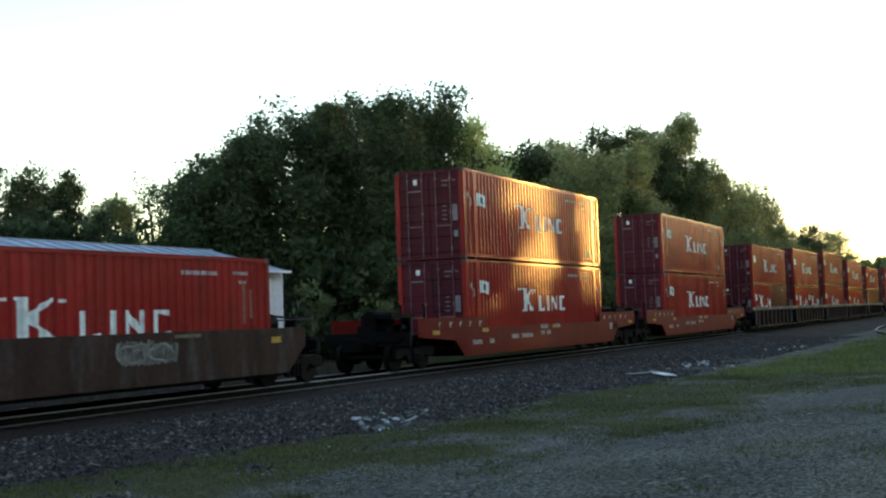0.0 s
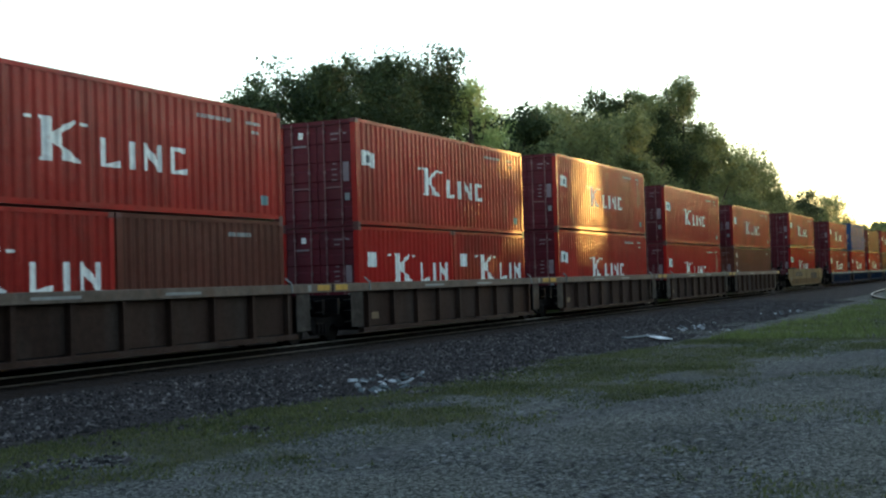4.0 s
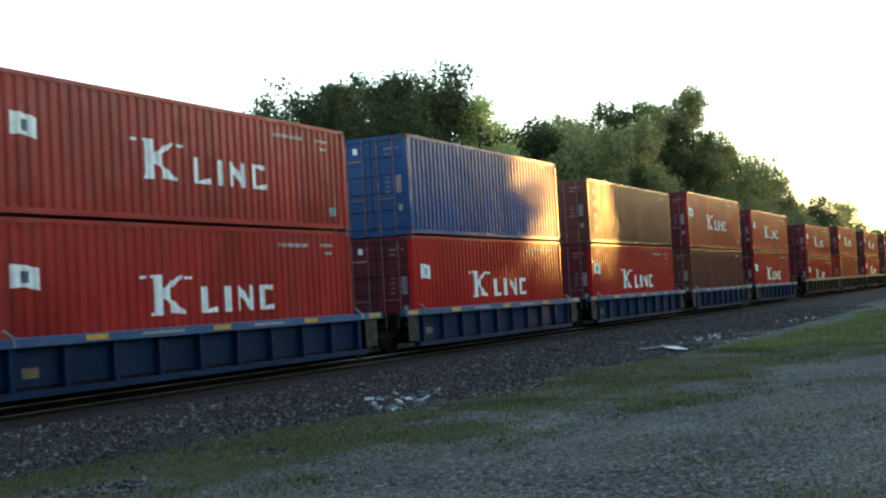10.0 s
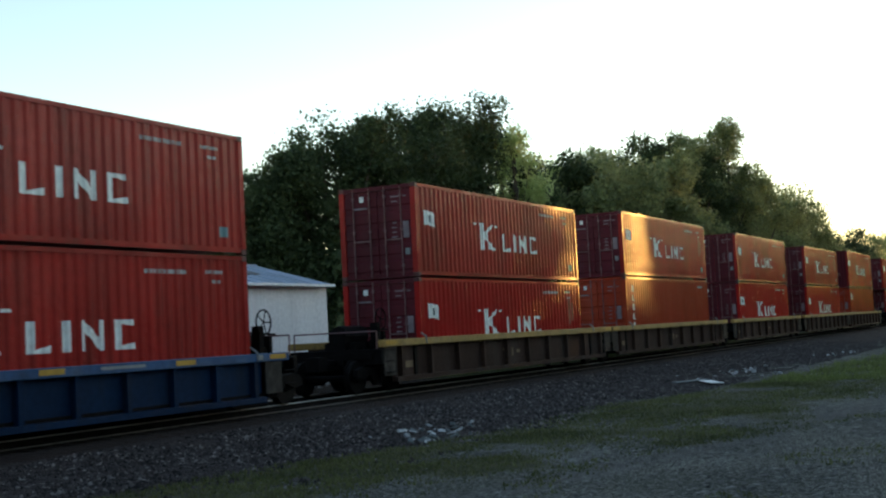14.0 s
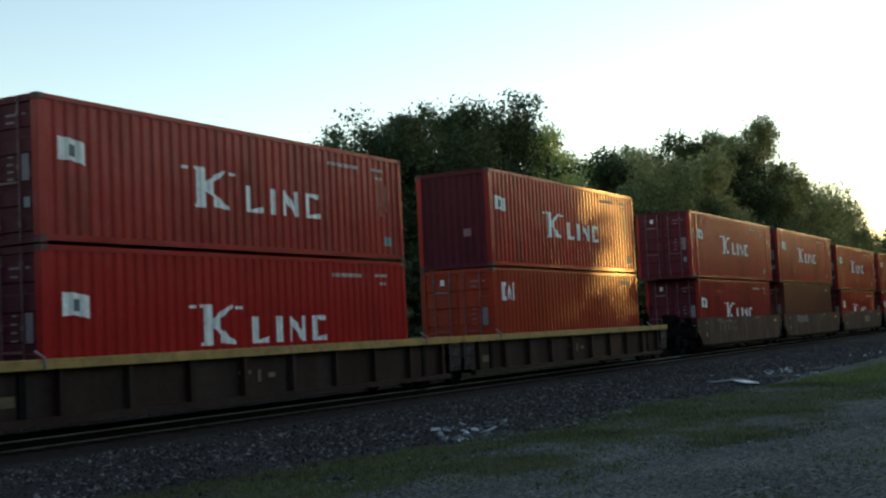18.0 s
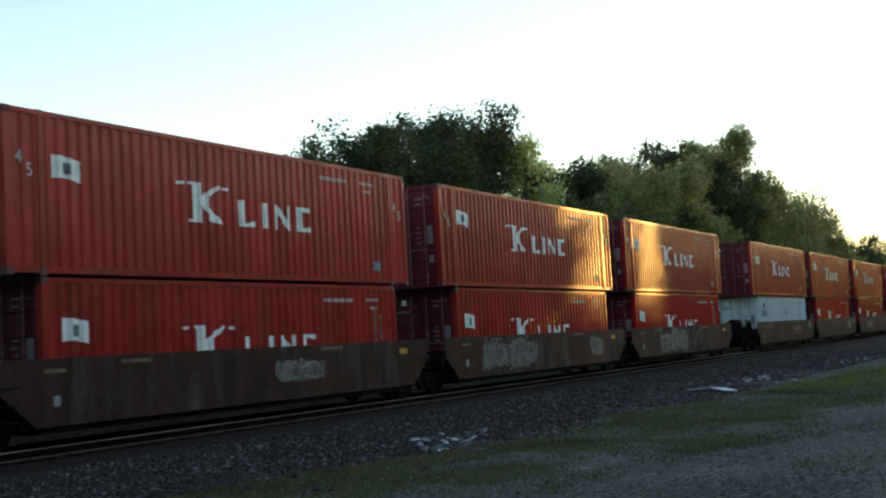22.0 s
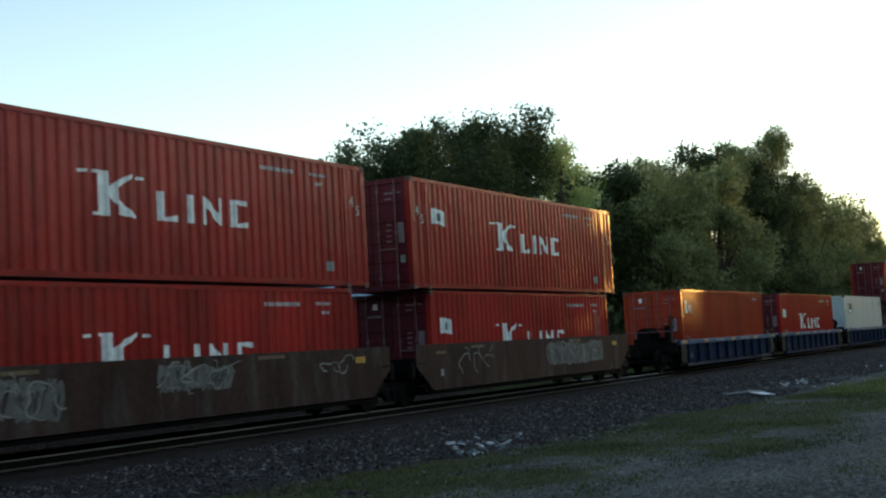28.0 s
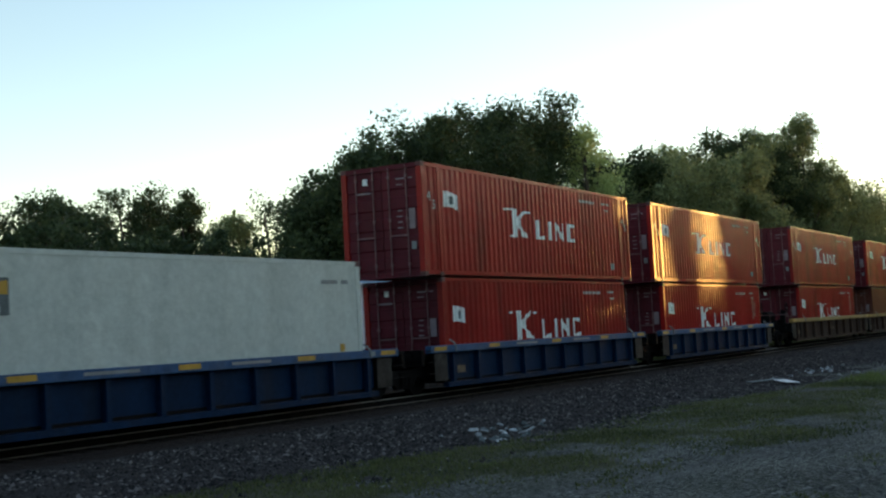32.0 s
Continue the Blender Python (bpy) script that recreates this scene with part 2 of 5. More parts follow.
    "slab": surface("pale_concrete", (0.36, 0.36, 0.34), 0.85, scale=3.0, vary=0.15),
    "pole": surface("weathered_pole", (0.05, 0.045, 0.04), 0.9, scale=4.0, vary=0.3),
}


def stone_material(name, stops, rough=0.9):
    """Loose stones: every stone takes its own shade."""
    m, nt, links, bsdf = nodes_of(name)
    geo = nt.new("ShaderNodeNewGeometry")
    r = ramp(nt, links, geo.outputs["Random Per Island"], stops)
    links.new(r.outputs[0], bsdf.inputs["Base Color"])
    bsdf.inputs["Roughness"].default_value = rough
    bsdf.inputs["Specular IOR Level"].default_value = 0.15
    return m


M["stone"] = stone_material("crushed_grey_stone", [(0.0, (0.008, 0.007, 0.0065)), (0.5, (0.030, 0.0255, 0.0235)), (0.85, (0.066, 0.057, 0.053)), (1.0, (0.17, 0.152, 0.14))])
M["chip"] = stone_material("parking_gravel_chip", [(0.0, (0.020, 0.020, 0.019)), (0.5, (0.056, 0.057, 0.053)), (0.85, (0.115, 0.116, 0.11)), (1.0, (0.22, 0.22, 0.21))])


def leaf_material(name, dark, light, glow=0.35):
    """Every leaf a little different, whole boughs lighter or darker."""
    m, nt, links, bsdf = nodes_of(name)
    geo = nt.new("ShaderNodeNewGeometry")
    bough = nt.new("ShaderNodeTexNoise")
    bough.inputs["Scale"].default_value, bough.inputs["Detail"].default_value = 0.55, 3
    links.new(geo.outputs["Position"], bough.inputs["Vector"])
    share = nt.new("ShaderNodeMath")
    share.operation, share.inputs[1].default_value = "MULTIPLY_ADD", 0.45
    links.new(geo.outputs["Random Per Island"], share.inputs[0])
    links.new(bough.outputs[0], share.inputs[2])
    r = ramp(nt, links, share.outputs[0], [(0.4, dark), (0.95, light)])
    links.new(r.outputs[0], bsdf.inputs["Base Color"])
    bsdf.inputs["Roughness"].default_value = 0.6
    bsdf.inputs["Specular IOR Level"].default_value = 0.15
    tr = nt.new("ShaderNodeBsdfTranslucent")
    links.new(r.outputs[0], tr.inputs[0])
    mix = nt.new("ShaderNodeMixShader")
    mix.inputs[0].default_value = glow
    links.new(bsdf.outputs[0], mix.inputs[1])
    links.new(tr.outputs[0], mix.inputs[2])
    links.new(mix.outputs[0], nt["Material Output"].inputs[0])
    return m


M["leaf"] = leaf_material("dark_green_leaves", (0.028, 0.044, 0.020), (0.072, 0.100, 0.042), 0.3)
# mid green lightened for haze, yellow green for sun on the crown
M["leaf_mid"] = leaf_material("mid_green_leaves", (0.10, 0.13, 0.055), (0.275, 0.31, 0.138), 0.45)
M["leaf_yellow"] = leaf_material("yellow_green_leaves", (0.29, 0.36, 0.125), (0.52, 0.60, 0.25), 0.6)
M["tall_grass"] = leaf_material("fresh_green_grass", (0.085, 0.115, 0.034), (0.19, 0.235, 0.075), 0.45)
M["grass"] = leaf_material("dry_green_grass", (0.046, 0.060, 0.024), (0.125, 0.142, 0.056), 0.4)


def ground_material():
    """Gravel that turns to dirt and thin grass where the lawn attribute says so, and to oily ballast by the rails."""
    m, nt, links, bsdf = nodes_of("gravel_ground")
    geo = nt.new("ShaderNodeNewGeometry")
    def noise_tex(scale, detail=8):
        n = nt.new("ShaderNodeTexNoise")
        n.inputs["Scale"].default_value, n.inputs["Detail"].default_value = scale, detail
        links.new(geo.outputs["Position"], n.inputs["Vector"])
        return n
    vor = nt.new("ShaderNodeTexVoronoi")
    vor.inputs["Scale"].default_value = 44.0
    links.new(geo.outputs["Position"], vor.inputs["Vector"])
    bw = nt.new("ShaderNodeRGBToBW")
    links.new(vor.outputs["Color"], bw.inputs[0])
    speck = noise_tex(24.0, 8)
    both = nt.new("ShaderNodeMath")
    both.operation = "MULTIPLY_ADD"
    both.inputs[1].default_value = 1.3
    links.new(speck.outputs[0], both.inputs[0])
    lower = nt.new("ShaderNodeMath")
    lower.operation, lower.inputs[1].default_value = "SUBTRACT", 0.62
    links.new(bw.outputs[0], lower.inputs[0])
    links.new(lower.outputs[0], both.inputs[2])
    gravel = ramp(nt, links, both.outputs[0], [(0.15, (0.014, 0.0145, 0.0125)), (0.5, (0.058, 0.060, 0.053)), (0.9, (0.22, 0.223, 0.206))])
    n1 = noise_tex(0.35)
    tint = ramp(nt, links, n1.outputs[0], [(0.32, (0.66, 0.70, 0.62)), (0.68, (1.22, 1.22, 1.18))])
    mul = nt.new("ShaderNodeMix")
    mul.data_type, mul.blend_type = "RGBA", "MULTIPLY"
    mul.inputs[0].default_value = 1.0
    links.new(gravel.outputs[0], mul.inputs[6])
    links.new(tint.outputs[0], mul.inputs[7])
    n2 = noise_tex(7.0)
    soil = ramp(nt, links, n2.outputs[0], [(0.3, (0.032, 0.034, 0.017)), (0.7, (0.080, 0.080, 0.044))])
    def mixed(a, b, attr, lo, hi):
        at = nt.new("ShaderNodeAttribute")
        at.attribute_name = attr
        n3 = noise_tex(1.6)
        add = nt.new("ShaderNodeMath")
        add.operation = "MULTIPLY_ADD"
        links.new(n3.outputs[0], add.inputs[0])
        add.inputs[1].default_value = 0.9
        links.new(at.outputs["Fac"], add.inputs[2])
        mr = nt.new("ShaderNodeMapRange")
        mr.inputs[1].default_value, mr.inputs[2].default_value = lo, hi
        links.new(add.outputs[0], mr.inputs[0])
        mx = nt.new("ShaderNodeMix")
        mx.data_type = "RGBA"
        links.new(mr.outputs[0], mx.inputs[0])
        links.new(a, mx.inputs[6])
        links.new(b, mx.inputs[7])
        return mx.outputs[2]
    bed = ramp(nt, links, n2.outputs[0], [(0.35, (0.018, 0.016, 0.015)), (0.65, (0.050, 0.044, 0.042))])
    stony = mixed(mul.outputs[2], bed.outputs[0], "bed", 0.75, 1.15)
    one = mixed(stony, soil.outputs[0], "lawn", 0.75, 1.15)
    dusty = ramp(nt, links, n2.outputs[0], [(0.3, (0.075, 0.074, 0.069)), (0.7, (0.135, 0.133, 0.125))])
    one = mixed(one, dusty.outputs[0], "bare", 0.85, 1.5)
    oil = ramp(nt, links, n2.outputs[0], [(0.3, (0.014, 0.010, 0.009)), (0.7, (0.036, 0.027, 0.023))])
    two = mixed(one, oil.outputs[0], "oily", 0.75, 1.1)
    links.new(two, bsdf.inputs["Base Color"])
    bsdf.inputs["Roughness"].default_value = 0.95
    bsdf.inputs["Specular IOR Level"].default_value = 0.1
    b = nt.new("ShaderNodeBump")
    b.inputs["Strength"].default_value, b.inputs["Distance"].default_value = 0.8, 0.03
    links.new(vor.outputs["Distance"], b.inputs["Height"])
    links.new(b.outputs[0], bsdf.inputs["Normal"])
    return m


M["ground"] = ground_material()


# ---- mesh helpers ----
def part(name, bm, material, parent=None, label=""):
    me = bpy.data.meshes.new(name)
    bm.to_mesh(me)
    bm.free()
    me.materials.append(material)
    ob = new(name, me)
    if parent:
        ob.parent = parent
    return tagged(ob, label)


def again(ob, parent, x=0.0, y=0.0, z=0.0, turn=0.0):
    """Another piece on the same mesh."""
    o = new(ob.name.split(".")[0], ob.data)
    o.parent = parent
    o.matrix_basis = pose(x, y, z, 0, 0, turn)
    return o


def box(bm, x0, x1, y0, y1, z0, z1):
    v = [bm.verts.new(c) for c in ((x0, y0, z0), (x1, y0, z0), (x1, y1, z0), (x0, y1, z0), (x0, y0, z1), (x1, y0, z1), (x1, y1, z1), (x0, y1, z1))]
    for f in ((3, 2, 1, 0), (4, 5, 6, 7), (0, 1, 5, 4), (1, 2, 6, 5), (2, 3, 7, 6), (3, 0, 4, 7)):
        bm.faces.new([v[i] for i in f])
    return bm


def boxes(*bs):
    bm = bmesh.new()
    for b in bs:
        box(bm, *b)
    return bm


def bevelled(bm, r=0.012):
    bmesh.ops.bevel(bm, geom=bm.edges[:], offset=r, segments=1, affect="EDGES")
    return bm


def slab_of(bm, pts, y0, y1):
    """A flat outline in x and z, given depth from y0 to y1."""
    a = [bm.verts.new((x, y0, z)) for x, z in pts]
    b = [bm.verts.new((x, y1, z)) for x, z in pts]
    bm.faces.new(a)
    bm.faces.new(b[::-1])
    for i in range(len(pts)):
        j = (i + 1) % len(pts)
        bm.faces.new((a[j], a[i], b[i], b[j]))
    bmesh.ops.recalc_face_normals(bm, faces=bm.faces[:])
    return bm


def rod(bm, p0, p1, r0, r1=None, n=8):
    p0, p1 = Vector(p0), Vector(p1)
    r1 = r0 if r1 is None else r1
    m = (p1 - p0).to_track_quat("Z", "Y").to_matrix()
    rings = []
    for p, r in ((p0, r0), (p1, r1)):
        rings.append([bm.verts.new(p + m @ Vector((r * math.cos(2 * math.pi * i / n), r * math.sin(2 * math.pi * i / n), 0))) for i in range(n)])
    for i in range(n):
        j = (i + 1) % n
        bm.faces.new((rings[0][i], rings[0][j], rings[1][j], rings[1][i]))
    bm.faces.new(rings[0][::-1])
    bm.faces.new(rings[1])
    return bm


def raw_mesh(name, verts, faces_n, count, material, attrs=()):
    """A mesh from numpy: count faces of faces_n corners each, no shared corners."""
    me = bpy.data.meshes.new(name)
    me.vertices.add(len(verts))
    me.vertices.foreach_set("co", verts.astype(np.float32).ravel())
    me.loops.add(count * faces_n)
    me.loops.foreach_set("vertex_index", np.arange(count * faces_n, dtype=np.int32))
    me.polygons.add(count)
    me.polygons.foreach_set("loop_start", np.arange(0, count * faces_n, faces_n, dtype=np.int32))
    me.update(calc_edges=True)
    me.materials.append(material)
    return new(name, me)


def indexed_mesh(name, verts, faces, material):
    """A mesh from numpy corners and a table of faces."""
    me = bpy.data.meshes.new(name)
    n, k = faces.shape
    me.vertices.add(len(verts))
    me.vertices.foreach_set("co", verts.astype(np.float32).ravel())
    me.loops.add(n * k)
    me.loops.foreach_set("vertex_index", faces.astype(np.int32).ravel())
    me.polygons.add(n)
    me.polygons.foreach_set("loop_start", np.arange(0, n * k, k, dtype=np.int32))
    me.update(calc_edges=True)
    me.materials.append(material)
    return new(name, me)


def words(text, size, material, name, parent, m):
    """Flat lettering with the built-in font; it reads along x and stands in z, facing -y."""
    cu = bpy.data.curves.new("lettering", "FONT")
    cu.body, cu.size, cu.extrude = text, size, 0.002
    tmp = new("lettering", cu)
    me = bpy.data.meshes.new_from_object(tmp.evaluated_get(bpy.context.evaluated_depsgraph_get()))
    bpy.data.objects.remove(tmp)
    me.materials.clear()
    me.materials.append(material)
    ob = new(name, me)
    ob.parent = parent
    ob.matrix_basis = m @ pose(0, 0, 0, 90)
    return ob


# ---- ground and track ----
def lawn_at(x, y):
    """How grassy the ground is, 0 to 1."""
    wob = 0.9 * noise.noise((x * 0.22, 7.7, 1.3))
    low = float(np.interp(x, (6, 9, 10, 14, 18, 26, 34, 60), (10.2, 8.0, 7.0, 6.3, 5.0, 3.9, 1.4, -3.5))) + wob
    up = float(np.interp(x, (6, 11, 14, 20, 28, 34, 44, 90), (12.4, 11.0, 10.3, 9.5, 9.0, 8.0, 7.2, 7.0))) + 0.6 * wob
    w = 0.8 + 0.02 * x
    a = min(max((y - low) / w + 0.5, 0), 1)
    b = min(max((up - y) / 0.9 + 0.5, 0), 1)
    v = a * b * (0.62 + 0.75 * noise.noise((x * 0.45, y * 0.9, 3.1)) + 0.5 * noise.noise((x * 1.7, y * 1.9, 5.1)))
    if -3 < y < low:
        v = max(v, 0.75 * noise.noise((x * 0.35, y * 0.6, 9.1)) + 0.35 * noise.noise((x * 1.5, y * 2.0, 2.2)))
    if y > 30 or (y > 24.5 and x > 45):
        v = 0.8
    if y < -6:
        v = max(v, min(1, (-6 - y) / 8) * 0.7)
    return v


def ground_z(x, y):
    z = -0.30
    if y > 9.5:
        t = min((y - 9.5) / 5.0, 1)
        z += 0.11 * t * t * (3 - 2 * t)
    if y > 19.2:
        z -= 0.35 * min((y - 19.2) / 2.5, 1)
    return z


gx = [-3000, -800, -300, -120, -60, -30, -15, -6] + [i * 0.5 for i in range(0, 121)] + [62 + 3 * i for i in range(40)] + [200, 260, 350, 500, 800, 1500, 3000]
gy = [-3000, -800, -300, -120, -60, -35, -22, -14, -9, -6, -4] + [-2.5 + 0.45 * i for i in range(58)] + [25, 28, 33, 40, 60, 100, 200, 500, 1200, 3000]
gv = np.zeros((len(gx) * len(gy), 3))
lawn = np.zeros(len(gv), np.float32)
oily = np.zeros(len(gv), np.float32)
bed = np.zeros(len(gv), np.float32)
bare = np.zeros(len(gv), np.float32)
k = 0
for x in gx:
    for y in gy:
        bump = 0.035 * noise.noise((x * 0.5, y * 0.5, 0)) if 0 <= x <= 70 and -3 < y < 15 else 0
        gv[k] = (x, y, ground_z(x, y) + bump)
        lawn[k] = lawn_at(x, y)
        oily[k] = max(0.0, min(1.0, (2.75 - abs(y - 17.2)) / 0.6)) if 12 < y < 21 else 0
        bare[k] = max(0.0, 1 - abs(y - float(np.interp(x, (6, 9, 12, 16, 22, 30), (8.4, 7.0, 5.9, 4.9, 3.9, 2.6)))) / 0.75) * 0.95 if 6 < x < 30 else 0
        # carried past the track too, so the ground seen under the cars is darkened
        bed[k] = max(0.0, min(1.0, (y - 8.6) / 1.6)) if y < 24.5 else 0
        k += 1
ny = len(gy)
gf = np.array([(i * ny + j, (i + 1) * ny + j, (i + 1) * ny + j + 1, i * ny + j + 1) for i in range(len(gx) - 1) for j in range(ny - 1)])
ground = tagged(indexed_mesh("ground", gv, gf, M["ground"]), "grey gravel yard with thin patchy grass beside a railway", "ground", kind="structure")
for nm, arr in (("lawn", lawn), ("oily", oily), ("bed", bed), ("bare", bare)):
    ground.data.attributes.new(nm, "FLOAT", "POINT").data.foreach_set("value", arr)

ROCK = np.array([(1, 0, 0), (-1, 0, 0), (0, 1, 0), (0, -1, 0), (0, 0, 1), (0, 0, -1)], float)
ROCK_F = np.array([(0, 2, 4), (2, 1, 4), (1, 3, 4), (3, 0, 4)])          # the sunk half is left off


def scatter_rocks(name, spots, sizes, material, label, seed, flat=1.0):
    """Loose angular stones, half sunk."""
    rs = np.random.RandomState(seed)
    n = len(spots)
    v = np.repeat(ROCK[None], n, 0) * (1 + 0.45 * rs.uniform(-1, 1, (n, 6, 1)))
    v += 0.3 * rs.uniform(-1, 1, (n, 6, 3))
    v *= sizes[:, None, None] * np.stack([rs.uniform(0.8, 1.4, n), rs.uniform(0.7, 1.2, n), flat * rs.uniform(0.5, 0.9, n)], 1)[:, None, :]
    a = rs.uniform(0, 6.28, n)
    c, s = np.cos(a)[:, None], np.sin(a)[:, None]
    v = np.stack([v[..., 0] * c - v[..., 1] * s, v[..., 0] * s + v[..., 1] * c, v[..., 2]], 2) + spots[:, None, :]
    f = (ROCK_F[None] + 6 * np.arange(n)[:, None, None]).reshape(-1, 3)
    return tagged(indexed_mesh(name, v.reshape(-1, 3), f, material), label, "gravel", kind="stuff")


def spots_in(n, x0, x1, power, ylo, yhi, seed, keep=None):
    rs = np.random.RandomState(seed)
    xs = x0 + (x1 - x0) * rs.uniform(0, 1, n) ** power
    ys = rs.uniform(0, 1, n)
    out = []
    for x, r in zip(xs, ys):
        y = ylo + (yhi - ylo) * r
        if keep and not keep(x, y, rs):
            continue
        out.append((x, y, ground_z(x, y)))
    return np.array(out)


sp = spots_in(120000, 3, 72, 1.5, 8.3, 14.9, 5, lambda x, y, r: r.rand() > lawn_at(x, y) * 1.6 and y < 14.35 + 0.55 * noise.noise((x * 0.6, y * 2.0, 4.4)))
scatter_rocks("ballast_stones", sp, 0.018 + 0.034 * np.random.RandomState(6).rand(len(sp)) ** 2, M["stone"], "coarse crushed grey ballast stones beside the rails", 7)
sp = spots_in(70000, 4, 42, 1.5, -1, 9.5, 8, lambda x, y, r: r.rand() > lawn_at(x, y) * 0.8)
scatter_rocks("yard_gravel", sp, 0.010 + 0.030 * np.random.RandomState(9).rand(len(sp)) ** 2, M["chip"], "fine blue-grey gravel chips of the yard", 10, 0.4)


def scatter_grass(name, spots, height, material, label, seed):
    rs = np.random.RandomState(seed)
    n = len(spots)
    a = rs.uniform(0, 6.28, n)
    h = height * (0.4 + 0.9 * rs.rand(n) ** 1.5)
    w = 0.008 + 0.010 * rs.rand(n)
    d = np.stack([np.cos(a), np.sin(a), np.zeros(n)], 1)
    lean = np.stack([rs.uniform(-0.6, 0.6, n), rs.uniform(-0.6, 0.6, n), np.ones(n)], 1) * h[:, None]
    v = np.stack([spots - d * w[:, None], spots + d * w[:, None], spots + lean], 1)
    return tagged(raw_mesh(name, v.reshape(-1, 3), 3, n, material), label, "grass", kind="stuff")


sp = spots_in(420000, 4, 62, 1.35, -3, 10.5, 11, lambda x, y, r: r.rand() < max(0, lawn_at(x, y) - 0.18) * 1.3)
scatter_grass("grass", sp, 0.045, M["grass"], "short dry green grass between gravel and ballast", 12)
sp = spots_in(60000, 33, 120, 1.4, -6, 7.6, 13, lambda x, y, r: r.rand() < lawn_at(x, y))
scatter_grass("tall_grass", sp, 0.16, M["tall_grass"], "taller rough grass near the siding", 14)
sp = spots_in(16000, 46, 100, 1.0, 24.5, 30, 15)
scatter_grass("weeds", sp, 0.35, M["grass"], "rough weeds behind the railway", 16)

# added dark blades that dim the light strip seen beneath the cars
sp = spots_in(15000, 0, 46, 1.0, 23.5, 26.7, 17)
scatter_grass("shed_weeds", sp, 0.42, M["bark"], "dark weeds added along the shed to dim the strip under the cars", 18)

# rails: head, web and foot in profile
track = tagged(new("railway_track"), "single railway track with steel rails on dark timber ties", "railway track", kind="structure")
TRACK_X0, TRACK_X1 = -70.0, 640.0


def rail_parts(y, parent):
    def prof(pts):
        bm = bmesh.new()
        a = [bm.verts.new((TRACK_X0, y + p[0], p[1])) for p in pts]
        b = [bm.verts.new((TRACK_X1, y + p[0], p[1])) for p in pts]
        bm.faces.new(a[::-1])
        bm.faces.new(b)
        for i in range(len(pts)):
            j = (i + 1) % len(pts)
            bm.faces.new((a[i], a[j], b[j], b[i]))
        bmesh.ops.recalc_face_normals(bm, faces=bm.faces[:])
        return bm
    part("rail_head", prof([(-0.037, -0.022), (-0.037, -0.006), (-0.030, 0), (0.030, 0), (0.037, -0.006), (0.037, -0.022)]), M["rail"], parent, "polished steel rail head")
    part("rail_web", prof([(-0.012, -0.148), (-0.012, -0.050), (-0.036, -0.040), (-0.037, -0.0225), (0.037, -0.0225), (0.036, -0.040), (0.012, -0.050), (0.012, -0.148)]), M["railside"], parent, "rusty rail web")
    part("rail_foot", prof([(-0.076, -0.172), (-0.076, -0.160), (-0.012, -0.148), (0.012, -0.148), (0.076, -0.160), (0.076, -0.172)]), M["foot"], parent, "rail foot")


for y in (MID - 0.7525, MID + 0.7525):
    rail_parts(y, track)
tie0 = part("tie", bevelled(boxes((-0.115, 0.115, -1.30, 1.30, -0.34, -0.176)), 0.015), M["tie"], track)
tie0.location = (0.2, MID, 0)
plate0 = part("tie_plate", boxes((-0.09, 0.09, -0.17, 0.17, -0.178, -0.168)), M["railside"], track)
plate0.location = (0.2, MID - 0.7525, 0)
for i in range(1, 250):
    again(tie0, track, 0.2 + 0.5 * i, MID + 0.02 * math.sin(i * 7.3), 0.004 * math.sin(i * 3.1), 0.6 * math.sin(i * 1.7))
    if i < 130:
        again(plate0, track, 0.2 + 0.5 * i, MID - 0.7525)
bm = bmesh.new()
for i in range(250, 1200):
    box(bm, 0.085 + 0.5 * i, 0.315 + 0.5 * i, MID - 1.3, MID + 1.3, -0.34, -0.176)
for i in range(1, 120):
    box(bm, 0.085 - 0.5 * i, 0.315 - 0.5 * i, MID - 1.3, MID + 1.3, -0.34, -0.176)
tagged(part("far_ties", bm, M["tie"], track), kind="stuff")

# the siding curls away from the main line towards the yard
siding = tagged(new("siding_track"), "curving steel siding rails leaving the main line in the grass", "railway track", kind="structure")


def siding_line(t, off):
    """Comes down beside the main line, then bends away from it."""
    pts = [(175, 14.3), (140, 11.6), (112, 9.4), (92, 8.6), (80, 7.6), (70, 5.6), (61, 2.6), (54, -1.6), (48, -7.5), (44, -15)]
    k = t * (len(pts) - 1)
    i = min(int(k), len(pts) - 2)
    f = k - i
    p = [Vector(pts[max(0, min(len(pts) - 1, i + d))]) for d in (-1, 0, 1, 2)]
    def at(f):
        return 0.5 * ((2 * p[1]) + (p[2] - p[0]) * f + (2 * p[0] - 5 * p[1] + 4 * p[2] - p[3]) * f * f + (3 * p[1] - p[0] - 3 * p[2] + p[3]) * f ** 3)
    a, b = at(f), at(min(f + 0.01, 1.01))
    d = (b - a).normalized()
    return a + Vector((-d.y, d.x)) * off


for off in (-0.7525, 0.7525):
    for nm, w, z0, z1, mt in (("siding_rail", 0.036, -0.20, -0.16, "rail"), ("siding_rail_web", 0.014, -0.33, -0.20, "railside")):
        bm = bmesh.new()
        prev = None
        for i in range(91):
            a, b = siding_line(i / 90, off - w), siding_line(i / 90, off + w)
            q = [bm.verts.new((a.x, a.y, z0)), bm.verts.new((b.x, b.y, z0)), bm.verts.new((b.x, b.y, z1)), bm.verts.new((a.x, a.y, z1))]
            if prev:
                for c in range(4):
                    bm.faces.new((prev[c], prev[(c + 1) % 4], q[(c + 1) % 4], q[c]))
            prev = q
        bmesh.ops.recalc_face_normals(bm, faces=bm.faces[:])
        part(nm, bm, M[mt], siding)

